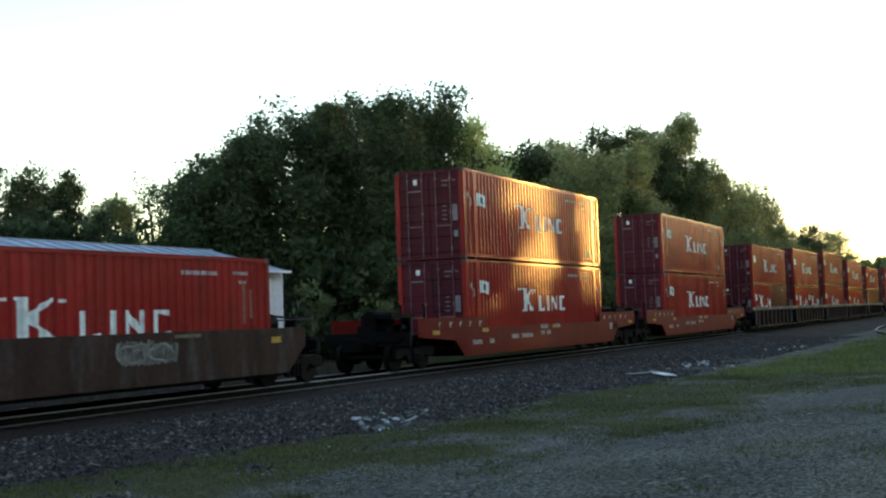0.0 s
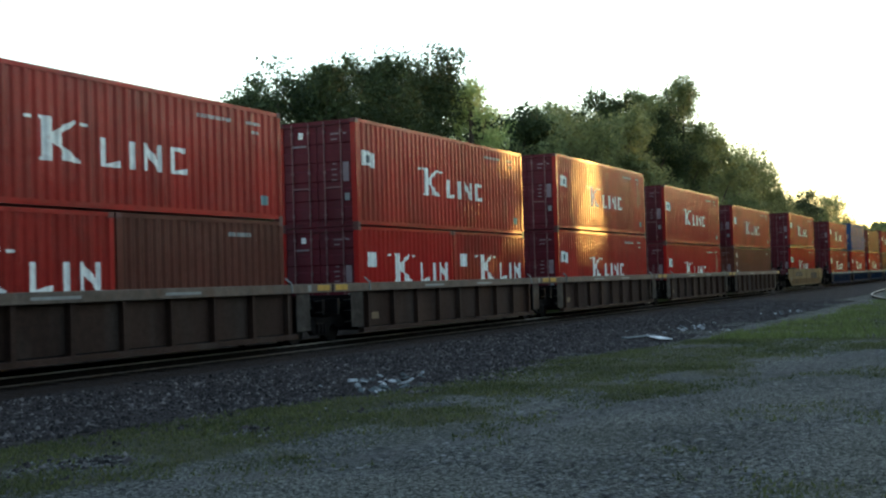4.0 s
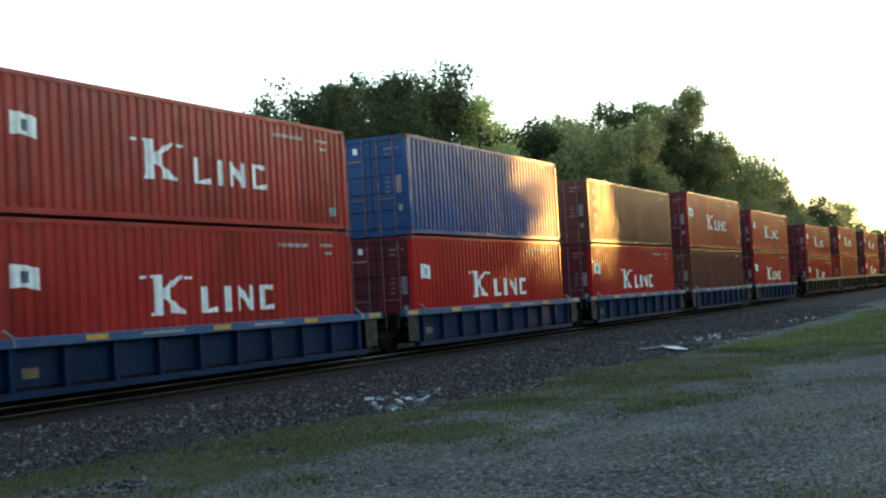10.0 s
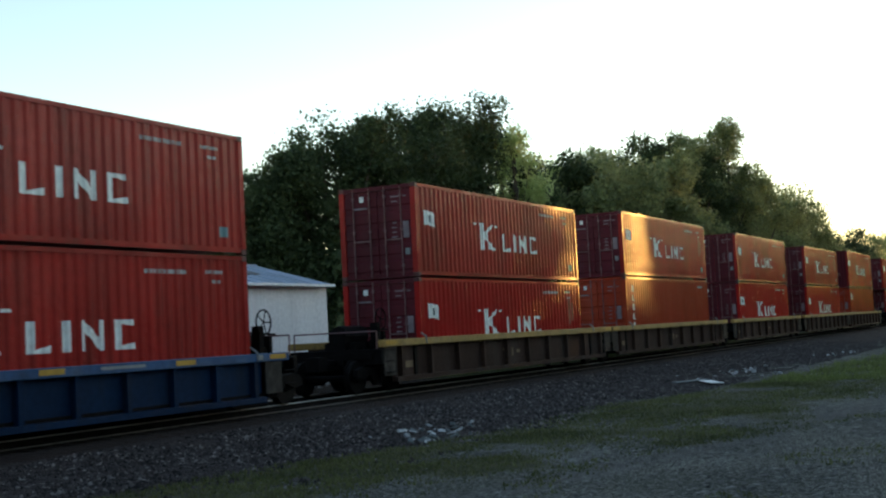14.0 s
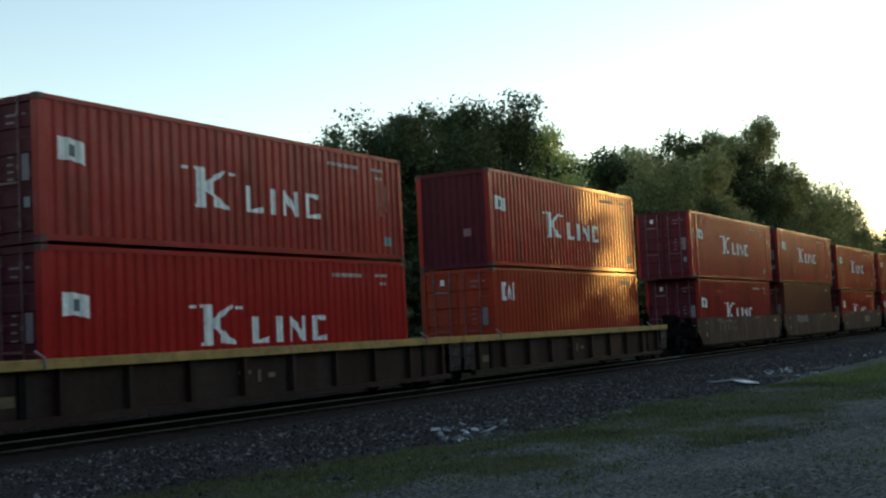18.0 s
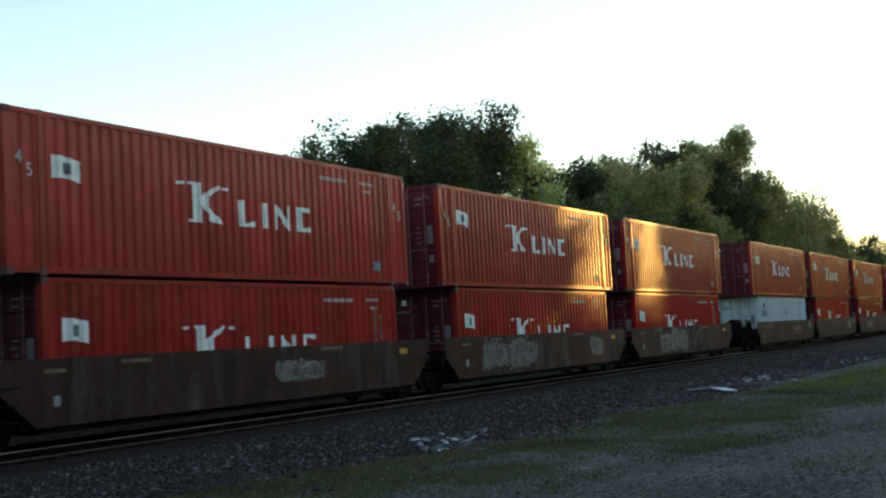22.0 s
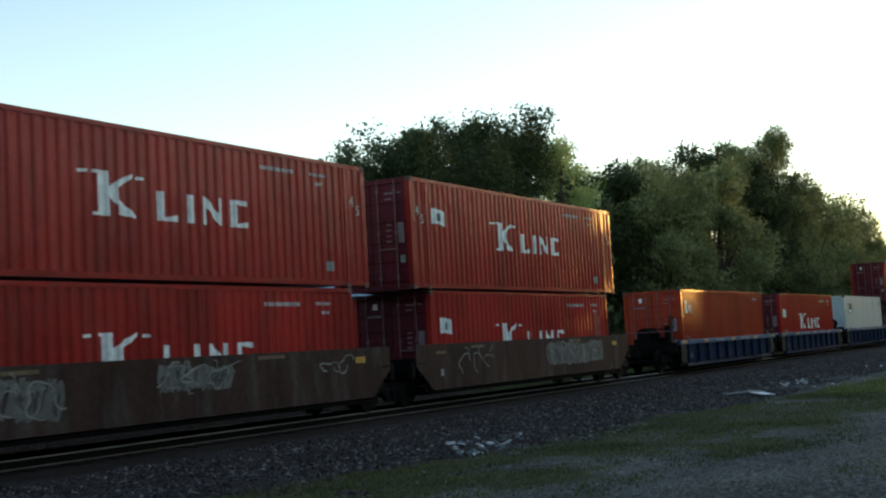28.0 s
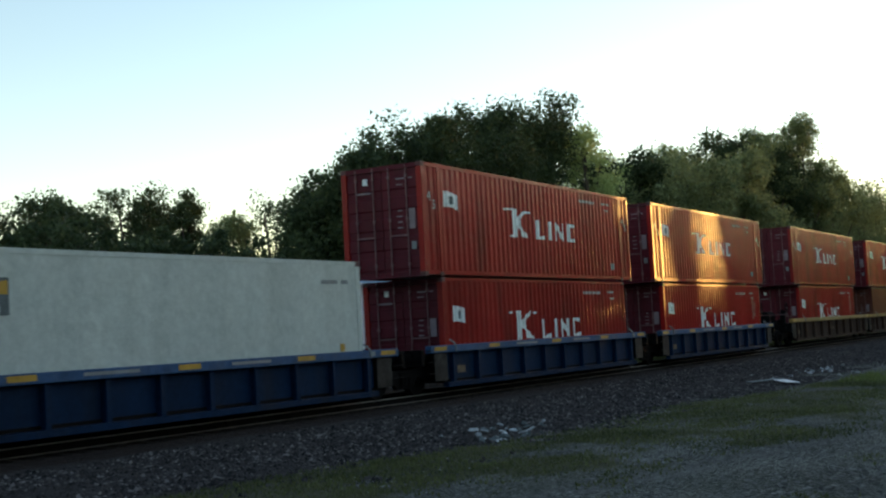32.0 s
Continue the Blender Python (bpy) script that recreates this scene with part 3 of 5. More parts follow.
slab = tagged(part("concrete_slab", bevelled(boxes((26.0, 28.0, -1.6, 0.85, -0.42, -0.26)), 0.02), M["slab"]), "pale flat concrete slab in the gravel", "slab")


def debris_pile(cx, cy, n, spread, seed, white=0.6):
    rs = random.Random(seed)
    pile = tagged(new("debris_pile"), "scattered pale broken scraps lying on the ballast", "debris", "scrap along the track")
    pile.location = (cx, cy, ground_z(cx, cy))
    for i in range(n):
        bm = bmesh.new()
        a, r = rs.uniform(0, 6.28), rs.uniform(0.03, 0.13)
        pts = [(r * rs.uniform(0.5, 1.2) * math.cos(a + j * 1.05), r * rs.uniform(0.4, 0.9) * math.sin(a + j * 1.05)) for j in range(6)]
        h = rs.uniform(0.015, 0.05)
        lo = [bm.verts.new((x, y, 0)) for x, y in pts]
        hi = [bm.verts.new((x * 0.8, y * 0.8, h * rs.uniform(0.6, 1.3))) for x, y in pts]
        bm.faces.new(lo[::-1])
        bm.faces.new(hi)
        for j in range(6):
            bm.faces.new((lo[j], lo[(j + 1) % 6], hi[(j + 1) % 6], hi[j]))
        o = part("scrap", bm, M["debris" if rs.random() < white else "debris_dark"], pile)
        o.matrix_basis = pose(rs.gauss(0, spread[0]), rs.gauss(0, spread[1]), 0.02, rs.uniform(-30, 30), rs.uniform(-30, 30), rs.uniform(0, 360))
    return pile


debris_pile(19.6, 10.4, 26, (0.75, 0.42), 3, 0.55)
debris_pile(18.2, 9.6, 14, (0.45, 0.16), 4, 0.6)
debris_pile(40.0, 9.9, 22, (2.0, 0.5), 5, 0.65)
debris_pile(37.4, 8.2, 6, (0.5, 0.15), 6, 0.8)
debris_pile(53.5, 8.8, 12, (1.6, 0.4), 7, 0.8)
board = tagged(part("loose_board", bevelled(boxes((-0.8, 0.8, -0.17, 0.17, 0, 0.025)), 0.006), M["board"]), "white loose board lying on the gravel", "board")
board.matrix_basis = pose(32.95, 8.93, ground_z(33, 9) + 0.06, 3, 0, 26.6)
board2 = tagged(part("grey_board", bevelled(boxes((-0.8, 0.8, -0.09, 0.09, 0, 0.025)), 0.006), M["debris_dark"]), "weathered grey plank lying on the gravel", "board")
board2.matrix_basis = pose(33.9, 9.75, ground_z(33.6, 9) + 0.05, 4, 0, -18)

# ---- shed behind the track ----
SY, SX0, SX1, EAVE, RIDGE, DEEP = 27.0, 6.0, 42.6, 3.66, 4.60, 7.0
GZ = -0.65
shed = tagged(new("shed"), "long white metal shed with a blue-grey pitched roof", "shed")
shed.location = (SX0, SY, GZ)
LEN = SX1 - SX0


def siding_sheet(length, z0, z1, pitch=0.90, deep=0.010):
    """Ribbed metal cladding along x, facing -y."""
    bm = bmesh.new()
    xs, n = [], int(length / pitch)
    for i in range(n):
        x = i * pitch
        xs += [(x, 0), (x + pitch * 0.80, 0), (x + pitch * 0.86, -deep), (x + pitch * 0.94, -deep)]
    xs.append((length, 0))
    lo = [bm.verts.new((x, y, z0)) for x, y in xs]
    hi = [bm.verts.new((x, y, z1)) for x, y in xs]
    for i in range(len(xs) - 1):
        bm.faces.new((lo[i], lo[i + 1], hi[i + 1], hi[i]))
    return bm


part("wall", siding_sheet(LEN, 0, EAVE - GZ), M["siding"], shed, "white ribbed metal wall")
part("wall_core", boxes((0, LEN, 0.03, 0.15, 0, EAVE - GZ)), M["siding"], shed)
part("back_wall", boxes((0, LEN, DEEP - 0.12, DEEP, 0, EAVE - GZ)), M["siding"], shed)
gab = [(0.15, 0), (DEEP - 0.12, 0), (DEEP - 0.12, EAVE - GZ), (DEEP / 2, RIDGE - GZ - 0.03), (0.15, EAVE - GZ)]
for gxp in (0.0, LEN - 0.12):
    bm = bmesh.new()
    a = [bm.verts.new((gxp, y, z)) for y, z in gab]
    b = [bm.verts.new((gxp + 0.12, y, z)) for y, z in gab]
    bm.faces.new(a)
    bm.faces.new(b[::-1])
    for i in range(5):
        bm.faces.new((a[(i + 1) % 5], a[i], b[i], b[(i + 1) % 5]))
    bmesh.ops.recalc_face_normals(bm, faces=bm.faces[:])
    part("gable", bm, M["siding"], shed)
rise = RIDGE - EAVE
for sgn in (0, 1):
    bm = bmesh.new()
    y0, y1 = (-0.3, DEEP / 2) if not sgn else (DEEP + 0.3, DEEP / 2)
    zz0, zz1 = EAVE - GZ - 0.10, RIDGE - GZ
    bm = slab_of(bmesh.new(), [(0, 0), (LEN + 0.36, 0), (LEN + 0.36, 0.03), (0, 0.03)], 0, 1)
    for v in bm.verts:
        f, up = v.co.y, v.co.z
        v.co = (v.co.x - 0.3, y0 + (y1 - y0) * f, zz0 + (zz1 - zz0) * f + up)
    bmesh.ops.recalc_face_normals(bm, faces=bm.faces[:])
    roof = part("roof", bm, M["shed_roof"], shed, "blue-grey standing seam roof")
    bm = boxes((0, 0.04, 0, 1, 0, 0.045))
    for v in bm.verts:
        f = v.co.y
        v.co = (v.co.x, y0 + (y1 - y0) * f, zz0 + (zz1 - zz0) * f + 0.028 + v.co.z)
    bmesh.ops.recalc_face_normals(bm, faces=bm.faces[:])
    seam = part("roof_seam", bm, M["shed_roof"], roof)
    for i in range(1, int(LEN / 0.9)):
        again(seam, roof, 0.9 * i)
vent = part("roof_vent", slab_of(bmesh.new(), [(0, 0), (0.9, 0), (1.25, 0.10), (0.35, 0.10)], 0, 0.55), M["trim"], shed, "dark roof vent strip")
for v in vent.data.vertices:
    v.co.y, v.co.z = 1.3 + v.co.y, 0.035 + v.co.z * 0.4 + (RIDGE - EAVE + 0.1) * (1.6 + v.co.y) / (DEEP / 2 + 0.3) + EAVE - GZ - 0.1
vent.location = (4.0, 0, 0)
for i in range(1, 9):
    again(vent, shed, 4.0 + 3.6 * i)
part("ridge_cap", boxes((-0.3, LEN + 0.06, DEEP / 2 - 0.12, DEEP / 2 + 0.12, RIDGE - GZ, RIDGE - GZ + 0.06)), M["shed_roof"], shed)
part("gutter", boxes((-0.3, LEN + 0.06, -0.40, -0.28, EAVE - GZ - 0.16, EAVE - GZ - 0.06)), M["siding"], shed)


def shed_door(x0, x1, top):
    d = part("door", siding_sheet(x1 - x0, 0, top - GZ, 0.5, 0.01), M["shed_door"], shed, "off-white panelled door")
    d.location = (x0 - SX0, -0.03, 0)
    part("lintel", boxes((x0 - SX0 - 0.1, x1 - SX0 + 0.1, -0.10, -0.03, top - GZ, top - GZ + 0.07)), M["trim"], shed)
    part("jamb", boxes((x0 - SX0 - 0.08, x0 - SX0, -0.06, -0.03, 0, top - GZ)), M["siding"], shed)
    part("jamb", boxes((x1 - SX0, x1 - SX0 + 0.08, -0.06, -0.03, 0, top - GZ)), M["siding"], shed)


shed_door(29.7, 32.1, 3.08)
shed_door(33.2, 35.2, 2.70)
shed_door(20.0, 23.5, 3.08)
part("downpipe", rod(bmesh.new(), (32.35 - SX0, -0.14, 0), (32.35 - SX0, -0.14, EAVE - GZ - 0.1), 0.05), M["siding"], shed)

pole = tagged(new("utility_pole"), "weathered timber utility pole with a crossarm", "pole")
pole.location = (205, 26.4, -0.65)
part("pole", rod(bmesh.new(), (0, 0, 0), (0, 0, 13.6), 0.17, 0.11, 10), M["pole"], pole)
part("crossarm", boxes((-0.06, 0.06, -1.2, 1.2, 12.3, 12.42)), M["pole"], pole)


# ---- trees ----
def leaf_cloud(rs, centres, radii, per, size):
    """Three-cornered leaves round every clump, turned every way."""
    n = len(centres) * per
    c = np.repeat(centres, per, 0)
    r = np.repeat(radii, per)
    d = rs.normal(size=(n, 3))
    d /= np.linalg.norm(d, axis=1)[:, None]
    p = c + d * (r * 1.15 * rs.uniform(0, 1, n) ** 0.6)[:, None] * np.array([1, 1, 0.8])
    u = rs.normal(size=(n, 3))
    u /= np.linalg.norm(u, axis=1)[:, None]
    w = np.cross(u, rs.normal(size=(n, 3)))
    w /= np.linalg.norm(w, axis=1)[:, None]
    s = size * rs.uniform(0.5, 1.3, n)[:, None]
    return np.stack([p - u * s - w * s * 0.35, p + w * s * 0.75, p + u * s - w * s * 0.35], 1)


def crown_points(rs, n, height, spread, base, lumps=7):
    """Clump centres in many lobes on a rough egg, so that the outline is uneven and the crown reaches down."""
    lob = []
    tall = height - base
    many = lumps * 3
    for i in range(many):
        a = i * 2.4 + rs.uniform(-0.6, 0.6)
        z = (i + rs.uniform(0, 1)) / many * 0.80 + 0.06
        wide = math.sin(math.pi * (0.24 + 0.58 * z)) ** 0.7
        rr = spread * wide * rs.uniform(0.30, 0.86)
        lob.append((rr * math.cos(a), rr * math.sin(a), base + tall * z, spread * rs.uniform(0.20, 0.36) * (0.6 + 0.4 * wide)))
    lob.append((rs.uniform(-0.3, 0.3) * spread * 0.4, rs.uniform(-0.3, 0.3) * spread * 0.4, base + tall * 0.86, spread * 0.30))
    out = []
    for i in range(n):
        l = lob[rs.randint(len(lob))]
        d = rs.normal(size=3)
        d /= np.linalg.norm(d)
        k_ = l[3] * (0.25 + 0.75 * rs.uniform(0, 1) ** 0.5) * (rs.uniform(1.05, 1.3) if rs.rand() < 0.08 else 1.0)
        out.append((l[0] + d[0] * k_, l[1] + d[1] * k_, min(max(l[2] + d[2] * k_ * 1.1, 0.3), height * 1.03)))
    return np.array(out), lob


def tree(x, y, height, spread, seed, leaf="leaf", base=None, clumps=70, per=75, size=0.24, lumps=7, label="", z=-0.65):
    rs = np.random.RandomState(seed)
    base = height * 0.12 if base is None else base
    t = tagged(new("tree"), label or "tall leafy deciduous tree with a dense dark green crown", "tree", "trees behind the railway" if y > 17 else "trees beyond the yard")
    t.location = (x, y, z)
    pts, lob = crown_points(rs, clumps, height, spread, base, lumps)
    bm = bmesh.new()
    r0 = 0.018 * height + 0.05
    knee = (rs.uniform(-0.3, 0.3), rs.uniform(-0.3, 0.3), height * 0.35)
    rod(bm, (0, 0, -0.2), knee, r0, r0 * 0.75, 8)
    rod(bm, knee, (lob[-1][0], lob[-1][1], lob[-1][2]), r0 * 0.75, r0 * 0.2, 7)
    for l in lob[:-1]:
        f = rs.uniform(0.2, 0.9)
        s = tuple(knee[i] * f if i < 2 else knee[2] * (0.6 + 0.6 * f) for i in range(3))
        m_ = tuple((s[i] + l[i]) / 2 + rs.uniform(-0.4, 0.4) for i in range(3))
        rod(bm, s, m_, r0 * 0.42, r0 * 0.28, 6)
        rod(bm, m_, l[:3], r0 * 0.28, r0 * 0.07, 6)
        for j in range(4):
            q = pts[rs.randint(len(pts))]
            if (Vector(q) - Vector(l[:3])).length < spread * 0.5:
                rod(bm, l[:3], tuple(q), r0 * 0.08, r0 * 0.03, 4)
    part("trunk", bm, M["bark"], t)
    radii = rs.uniform(0.5, 1.3, len(pts)) * (0.075 * spread + (0.50 if clumps > 150 else 0.32))
    v = leaf_cloud(rs, pts, radii, per, size)
    if clumps > 300:
        # feathery sprays reaching out of the crown
        mid_ = np.array([0, 0, base + 0.5 * (height - base)])
        tip = pts[rs.choice(len(pts), 110, replace=False)]
        out = tip - mid_
        out /= np.linalg.norm(out, axis=1)[:, None]
        out[:, 2] = np.abs(out[:, 2]) * 0.5 + 0.35
        chain = np.concatenate([tip + out * k_ for k_ in (0.2, 0.42, 0.62)])
        v = np.concatenate([v, leaf_cloud(rs, chain, np.repeat((0.30, 0.22, 0.15), 110), 12, size * 0.8)])
    cr = raw_mesh("crown", v.reshape(-1, 3), 3, len(v), M[leaf])
    cr.parent = t
    return t


# loose row behind the shed
for i, (x, y, h, sp_, lf, cl, per, sz, lb, ft) in enumerate((
    (47.7, 60, 11.4, 5, 'leaf', 480, 40, 0.13, 7, 1.4),
    (54.5, 62, 12.4, 4.6, 'leaf', 480, 40, 0.13, 7, 1.5),
    (56.3, 60, 12.1, 4.0, 'leaf', 480, 40, 0.13, 7, 1.5),
    (63.3, 62, 13.8, 4.4, 'leaf', 480, 40, 0.13, 7, 1.7),
    (71.3, 66, 13.4, 3.2, 'leaf', 480, 40, 0.13, 7, 1.6),
    (72.0, 60, 12.5, 3.0, 'leaf_mid', 480, 40, 0.13, 7, 1.5),
    (72.1, 64, 15.2, 1.7, 'leaf', 200, 42, 0.13, 5, 1.8),
    (74.0, 58, 13.5, 4.6, 'leaf', 160, 40, 0.13, 7, 1.6),
)):
    tree(x, y, h, sp_, 100 + i, lf, ft, cl, per, sz, lb, 'loose open-crowned tree behind the shed')
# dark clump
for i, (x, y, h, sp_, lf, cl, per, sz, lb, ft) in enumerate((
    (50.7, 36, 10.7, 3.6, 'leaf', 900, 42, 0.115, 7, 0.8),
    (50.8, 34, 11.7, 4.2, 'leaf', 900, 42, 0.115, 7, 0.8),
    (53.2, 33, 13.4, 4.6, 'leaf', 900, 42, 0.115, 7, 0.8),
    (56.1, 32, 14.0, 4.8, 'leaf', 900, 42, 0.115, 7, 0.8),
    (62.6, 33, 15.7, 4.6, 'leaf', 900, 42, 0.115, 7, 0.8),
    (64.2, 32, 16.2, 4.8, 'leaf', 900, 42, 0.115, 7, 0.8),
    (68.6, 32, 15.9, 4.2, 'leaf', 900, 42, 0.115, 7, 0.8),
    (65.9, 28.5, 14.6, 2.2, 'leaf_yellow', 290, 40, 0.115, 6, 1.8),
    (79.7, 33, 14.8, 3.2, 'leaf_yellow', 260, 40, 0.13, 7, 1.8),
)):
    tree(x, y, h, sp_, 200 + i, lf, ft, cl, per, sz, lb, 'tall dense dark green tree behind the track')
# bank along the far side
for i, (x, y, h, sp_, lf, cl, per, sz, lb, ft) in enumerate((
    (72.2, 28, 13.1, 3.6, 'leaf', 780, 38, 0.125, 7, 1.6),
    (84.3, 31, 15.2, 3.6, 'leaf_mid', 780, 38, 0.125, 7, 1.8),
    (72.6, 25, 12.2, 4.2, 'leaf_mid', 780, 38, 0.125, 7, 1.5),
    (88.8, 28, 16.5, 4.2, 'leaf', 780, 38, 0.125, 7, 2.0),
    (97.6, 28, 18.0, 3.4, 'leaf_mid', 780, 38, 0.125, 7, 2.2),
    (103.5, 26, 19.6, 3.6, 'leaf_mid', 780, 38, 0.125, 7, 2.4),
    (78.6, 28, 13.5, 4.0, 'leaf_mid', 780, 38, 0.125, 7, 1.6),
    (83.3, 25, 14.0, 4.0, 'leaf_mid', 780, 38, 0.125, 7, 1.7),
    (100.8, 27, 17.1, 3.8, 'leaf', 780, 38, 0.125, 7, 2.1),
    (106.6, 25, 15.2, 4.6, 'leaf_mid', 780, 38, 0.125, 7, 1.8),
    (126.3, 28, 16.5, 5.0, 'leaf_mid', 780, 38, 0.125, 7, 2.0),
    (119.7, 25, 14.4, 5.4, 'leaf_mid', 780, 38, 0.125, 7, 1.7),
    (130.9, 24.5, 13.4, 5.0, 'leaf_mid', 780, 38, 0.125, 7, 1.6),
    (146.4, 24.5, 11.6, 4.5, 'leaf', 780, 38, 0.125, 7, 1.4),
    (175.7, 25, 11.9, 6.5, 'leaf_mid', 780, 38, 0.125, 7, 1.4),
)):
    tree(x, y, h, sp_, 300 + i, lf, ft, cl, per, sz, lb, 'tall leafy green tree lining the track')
# far end of the line
for i, (x, y, h, sp_, lf, cl, per, sz, lb, ft) in enumerate((
    (211.7, 24.5, 9.8, 7, 'leaf_mid', 150, 45, 0.45, 7, 1.2),
    (250.5, 25, 9.9, 8, 'leaf_mid', 150, 45, 0.45, 7, 1.2),
    (297.7, 25, 8.5, 8, 'leaf_mid', 150, 45, 0.45, 7, 1.0),
    (386.1, 27, 11.1, 10, 'leaf_mid', 150, 45, 0.45, 7, 1.3),
    (443.1, 24, 10.9, 11, 'leaf_mid', 150, 45, 0.45, 7, 1.3),
)):
    tree(x, y, h, sp_, 400 + i, lf, ft, cl, per, sz, lb, 'distant green tree beside the track')

# undergrowth
ur = random.Random(4)
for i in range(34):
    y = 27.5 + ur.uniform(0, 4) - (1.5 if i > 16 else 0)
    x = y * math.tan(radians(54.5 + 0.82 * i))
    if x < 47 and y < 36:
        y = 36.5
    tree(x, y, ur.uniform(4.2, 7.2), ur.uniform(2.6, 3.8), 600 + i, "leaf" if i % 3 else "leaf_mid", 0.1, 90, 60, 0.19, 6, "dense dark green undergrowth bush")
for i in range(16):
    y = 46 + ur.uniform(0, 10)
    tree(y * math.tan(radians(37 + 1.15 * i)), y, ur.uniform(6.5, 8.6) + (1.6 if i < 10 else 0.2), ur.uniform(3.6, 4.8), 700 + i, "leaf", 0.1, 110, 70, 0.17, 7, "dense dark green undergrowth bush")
# unseen tree belt added beyond the yard against the sun, one stretch low
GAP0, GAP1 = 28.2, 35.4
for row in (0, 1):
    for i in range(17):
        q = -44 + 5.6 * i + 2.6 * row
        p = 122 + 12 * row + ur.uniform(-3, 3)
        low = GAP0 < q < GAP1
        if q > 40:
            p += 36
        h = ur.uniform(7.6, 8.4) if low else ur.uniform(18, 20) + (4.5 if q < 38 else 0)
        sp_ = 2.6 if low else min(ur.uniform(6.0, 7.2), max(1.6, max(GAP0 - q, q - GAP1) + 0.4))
        tree(0.927 * p + 0.375 * q, -0.375 * p + 0.927 * q, h, sp_, 800 + i + 50 * row, "leaf_mid", 0.1, 70, 34, 1.0, 9, "unseen broad green tree placed for shade beyond the yard", -0.3)
# unseen crowns placed nearer the line, letting low sun through onto the train
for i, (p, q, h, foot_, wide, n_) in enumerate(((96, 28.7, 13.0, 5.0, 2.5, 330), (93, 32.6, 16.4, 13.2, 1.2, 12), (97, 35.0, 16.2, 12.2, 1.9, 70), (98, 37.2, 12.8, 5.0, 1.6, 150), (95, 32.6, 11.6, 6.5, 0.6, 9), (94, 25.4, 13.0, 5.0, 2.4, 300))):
    tree(0.927 * p + 0.375 * q, -0.375 * p + 0.927 * q, h, wide, 840 + i, "leaf_mid", foot_, n_, 34, 0.18, 6, "unseen thin-crowned green tree placed to dapple the sun", -0.3)
# unseen bushy row added to shade the ground and the lower car sides
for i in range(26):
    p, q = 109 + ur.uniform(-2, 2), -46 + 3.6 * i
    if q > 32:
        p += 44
    tree(0.927 * p + 0.375 * q, -0.375 * p + 0.927 * q, ur.uniform(9.2, 10.4) - (3.1 if 28.5 < q < 36 else 0), 3.4, 1000 + i, "leaf_mid", 0.1, 55, 30, 0.75, 7, "unseen dense bushy green tree placed for shade beyond the yard", -0.3)
# unseen trees added out of view on the left to dim the container ends
for i in range(7):
    tree(-16 - 2 * i, 25 + 7 * i, ur.uniform(13, 17), 5.2, 1040 + i, "leaf", 0.1, 50, 30, 1.0, 8, "tall dense dark green tree behind the track")
# closer unseen trees, likewise there to shade door ends and left ground
for i, (x, y) in enumerate(((-15, -15), (-17, -9), (-14, -3), (-17, 3), (-15, 9), (-9, 27), (-10, 35))):
    tree(x, y, ur.uniform(16, 19), 4.4, 1060 + i, "leaf", 0.6, 60, 34, 0.8, 8, "unseen tall dark green tree placed for shade behind the yard", -0.3)
# unseen row put here to keep the sun off the far cars
for i in range(38):
    tree(136 + 9.5 * i, -18.5 + ur.uniform(-1, 1), ur.uniform(14.5, 16.5) - (5.5 if i < 2 else 0), 6.2, 1100 + i, "leaf_mid", 0.1, 60, 30, 1.0, 8, "unseen broad green tree placed for shade beyond the yard", -0.3)
# unseen trees added behind the viewer to cut the sky light
for i in range(28):
    tree(-76 + 7 * i, -34 + ur.uniform(-3, 3), ur.uniform(8.5, 11), 5.6, 910 + i, "leaf_mid", 0.1, 50, 30, 1.0, 8, "unseen broad green tree placed for shade behind the yard", -0.3)
for i in range(7):
    tree(-46 + ur.uniform(-3, 3), -30 + 6.5 * i, ur.uniform(13, 17), 5.2, 950 + i, "leaf_mid", 0.1, 50, 30, 1.0, 8, "unseen broad green tree placed for shade behind the yard", -0.3)
# tall unseen row hiding the bright low sky that far cars would mirror
for i in range(22):
    tree(330 + 26 * i, -27 + ur.uniform(-3, 3), ur.uniform(22, 27), 12, 960 + i, "leaf_mid", 0.1, 45, 26, 1.7, 8, "unseen broad green tree placed for shade beyond the yard", -0.3)
# another unseen row holding the sun back from the distant cars
for i in range(20):
    tree(190 + 14 * i, -10 + ur.uniform(-3, 3), ur.uniform(12, 16), 7.5, 860 + i, "leaf_mid", 0.1, 40, 30, 1.0, 8, "unseen broad green tree placed for shade beyond the yard", -0.3)
for i, (x, y, h) in enumerate(((225, -2.0, 11.5), (165, 4.5, 6.5), (240, 5.5, 7.0))):
    tree(x, y, h, 4.2, 890 + i, "leaf_mid", 0.1, 150, 45, 0.3, 8, "low spreading green tree beside the siding", -0.3)



# ---- containers ----
# Each container has its origin in the middle of its base; the doors are at -x and the near side at -y.
PITCH = 0.278


def ribs(x0, x1, pitch=PITCH, deep=0.036):
    """The trapezoid outline of a corrugated side along x: (x, depth)."""
    n = max(1, round((x1 - x0) / pitch))
    p = (x1 - x0) / n
    out = []
    for i in range(n):
        x = x0 + i * p
        out += [(x, 0), (x + 0.27 * p, 0), (x + 0.5 * p, deep), (x + 0.77 * p, deep)]
    return out + [(x1, 0)]


def side_sheet(x0, x1, z0, z1, y, sign, smooth=False):
    bm = bmesh.new()
    pr = ribs(x0, x1, 1.2, 0.002) if smooth else ribs(x0, x1)
    lo = [bm.verts.new((x, y - sign * d, z0)) for x, d in pr]
    hi = [bm.verts.new((x, y - sign * d, z1)) for x, d in pr]
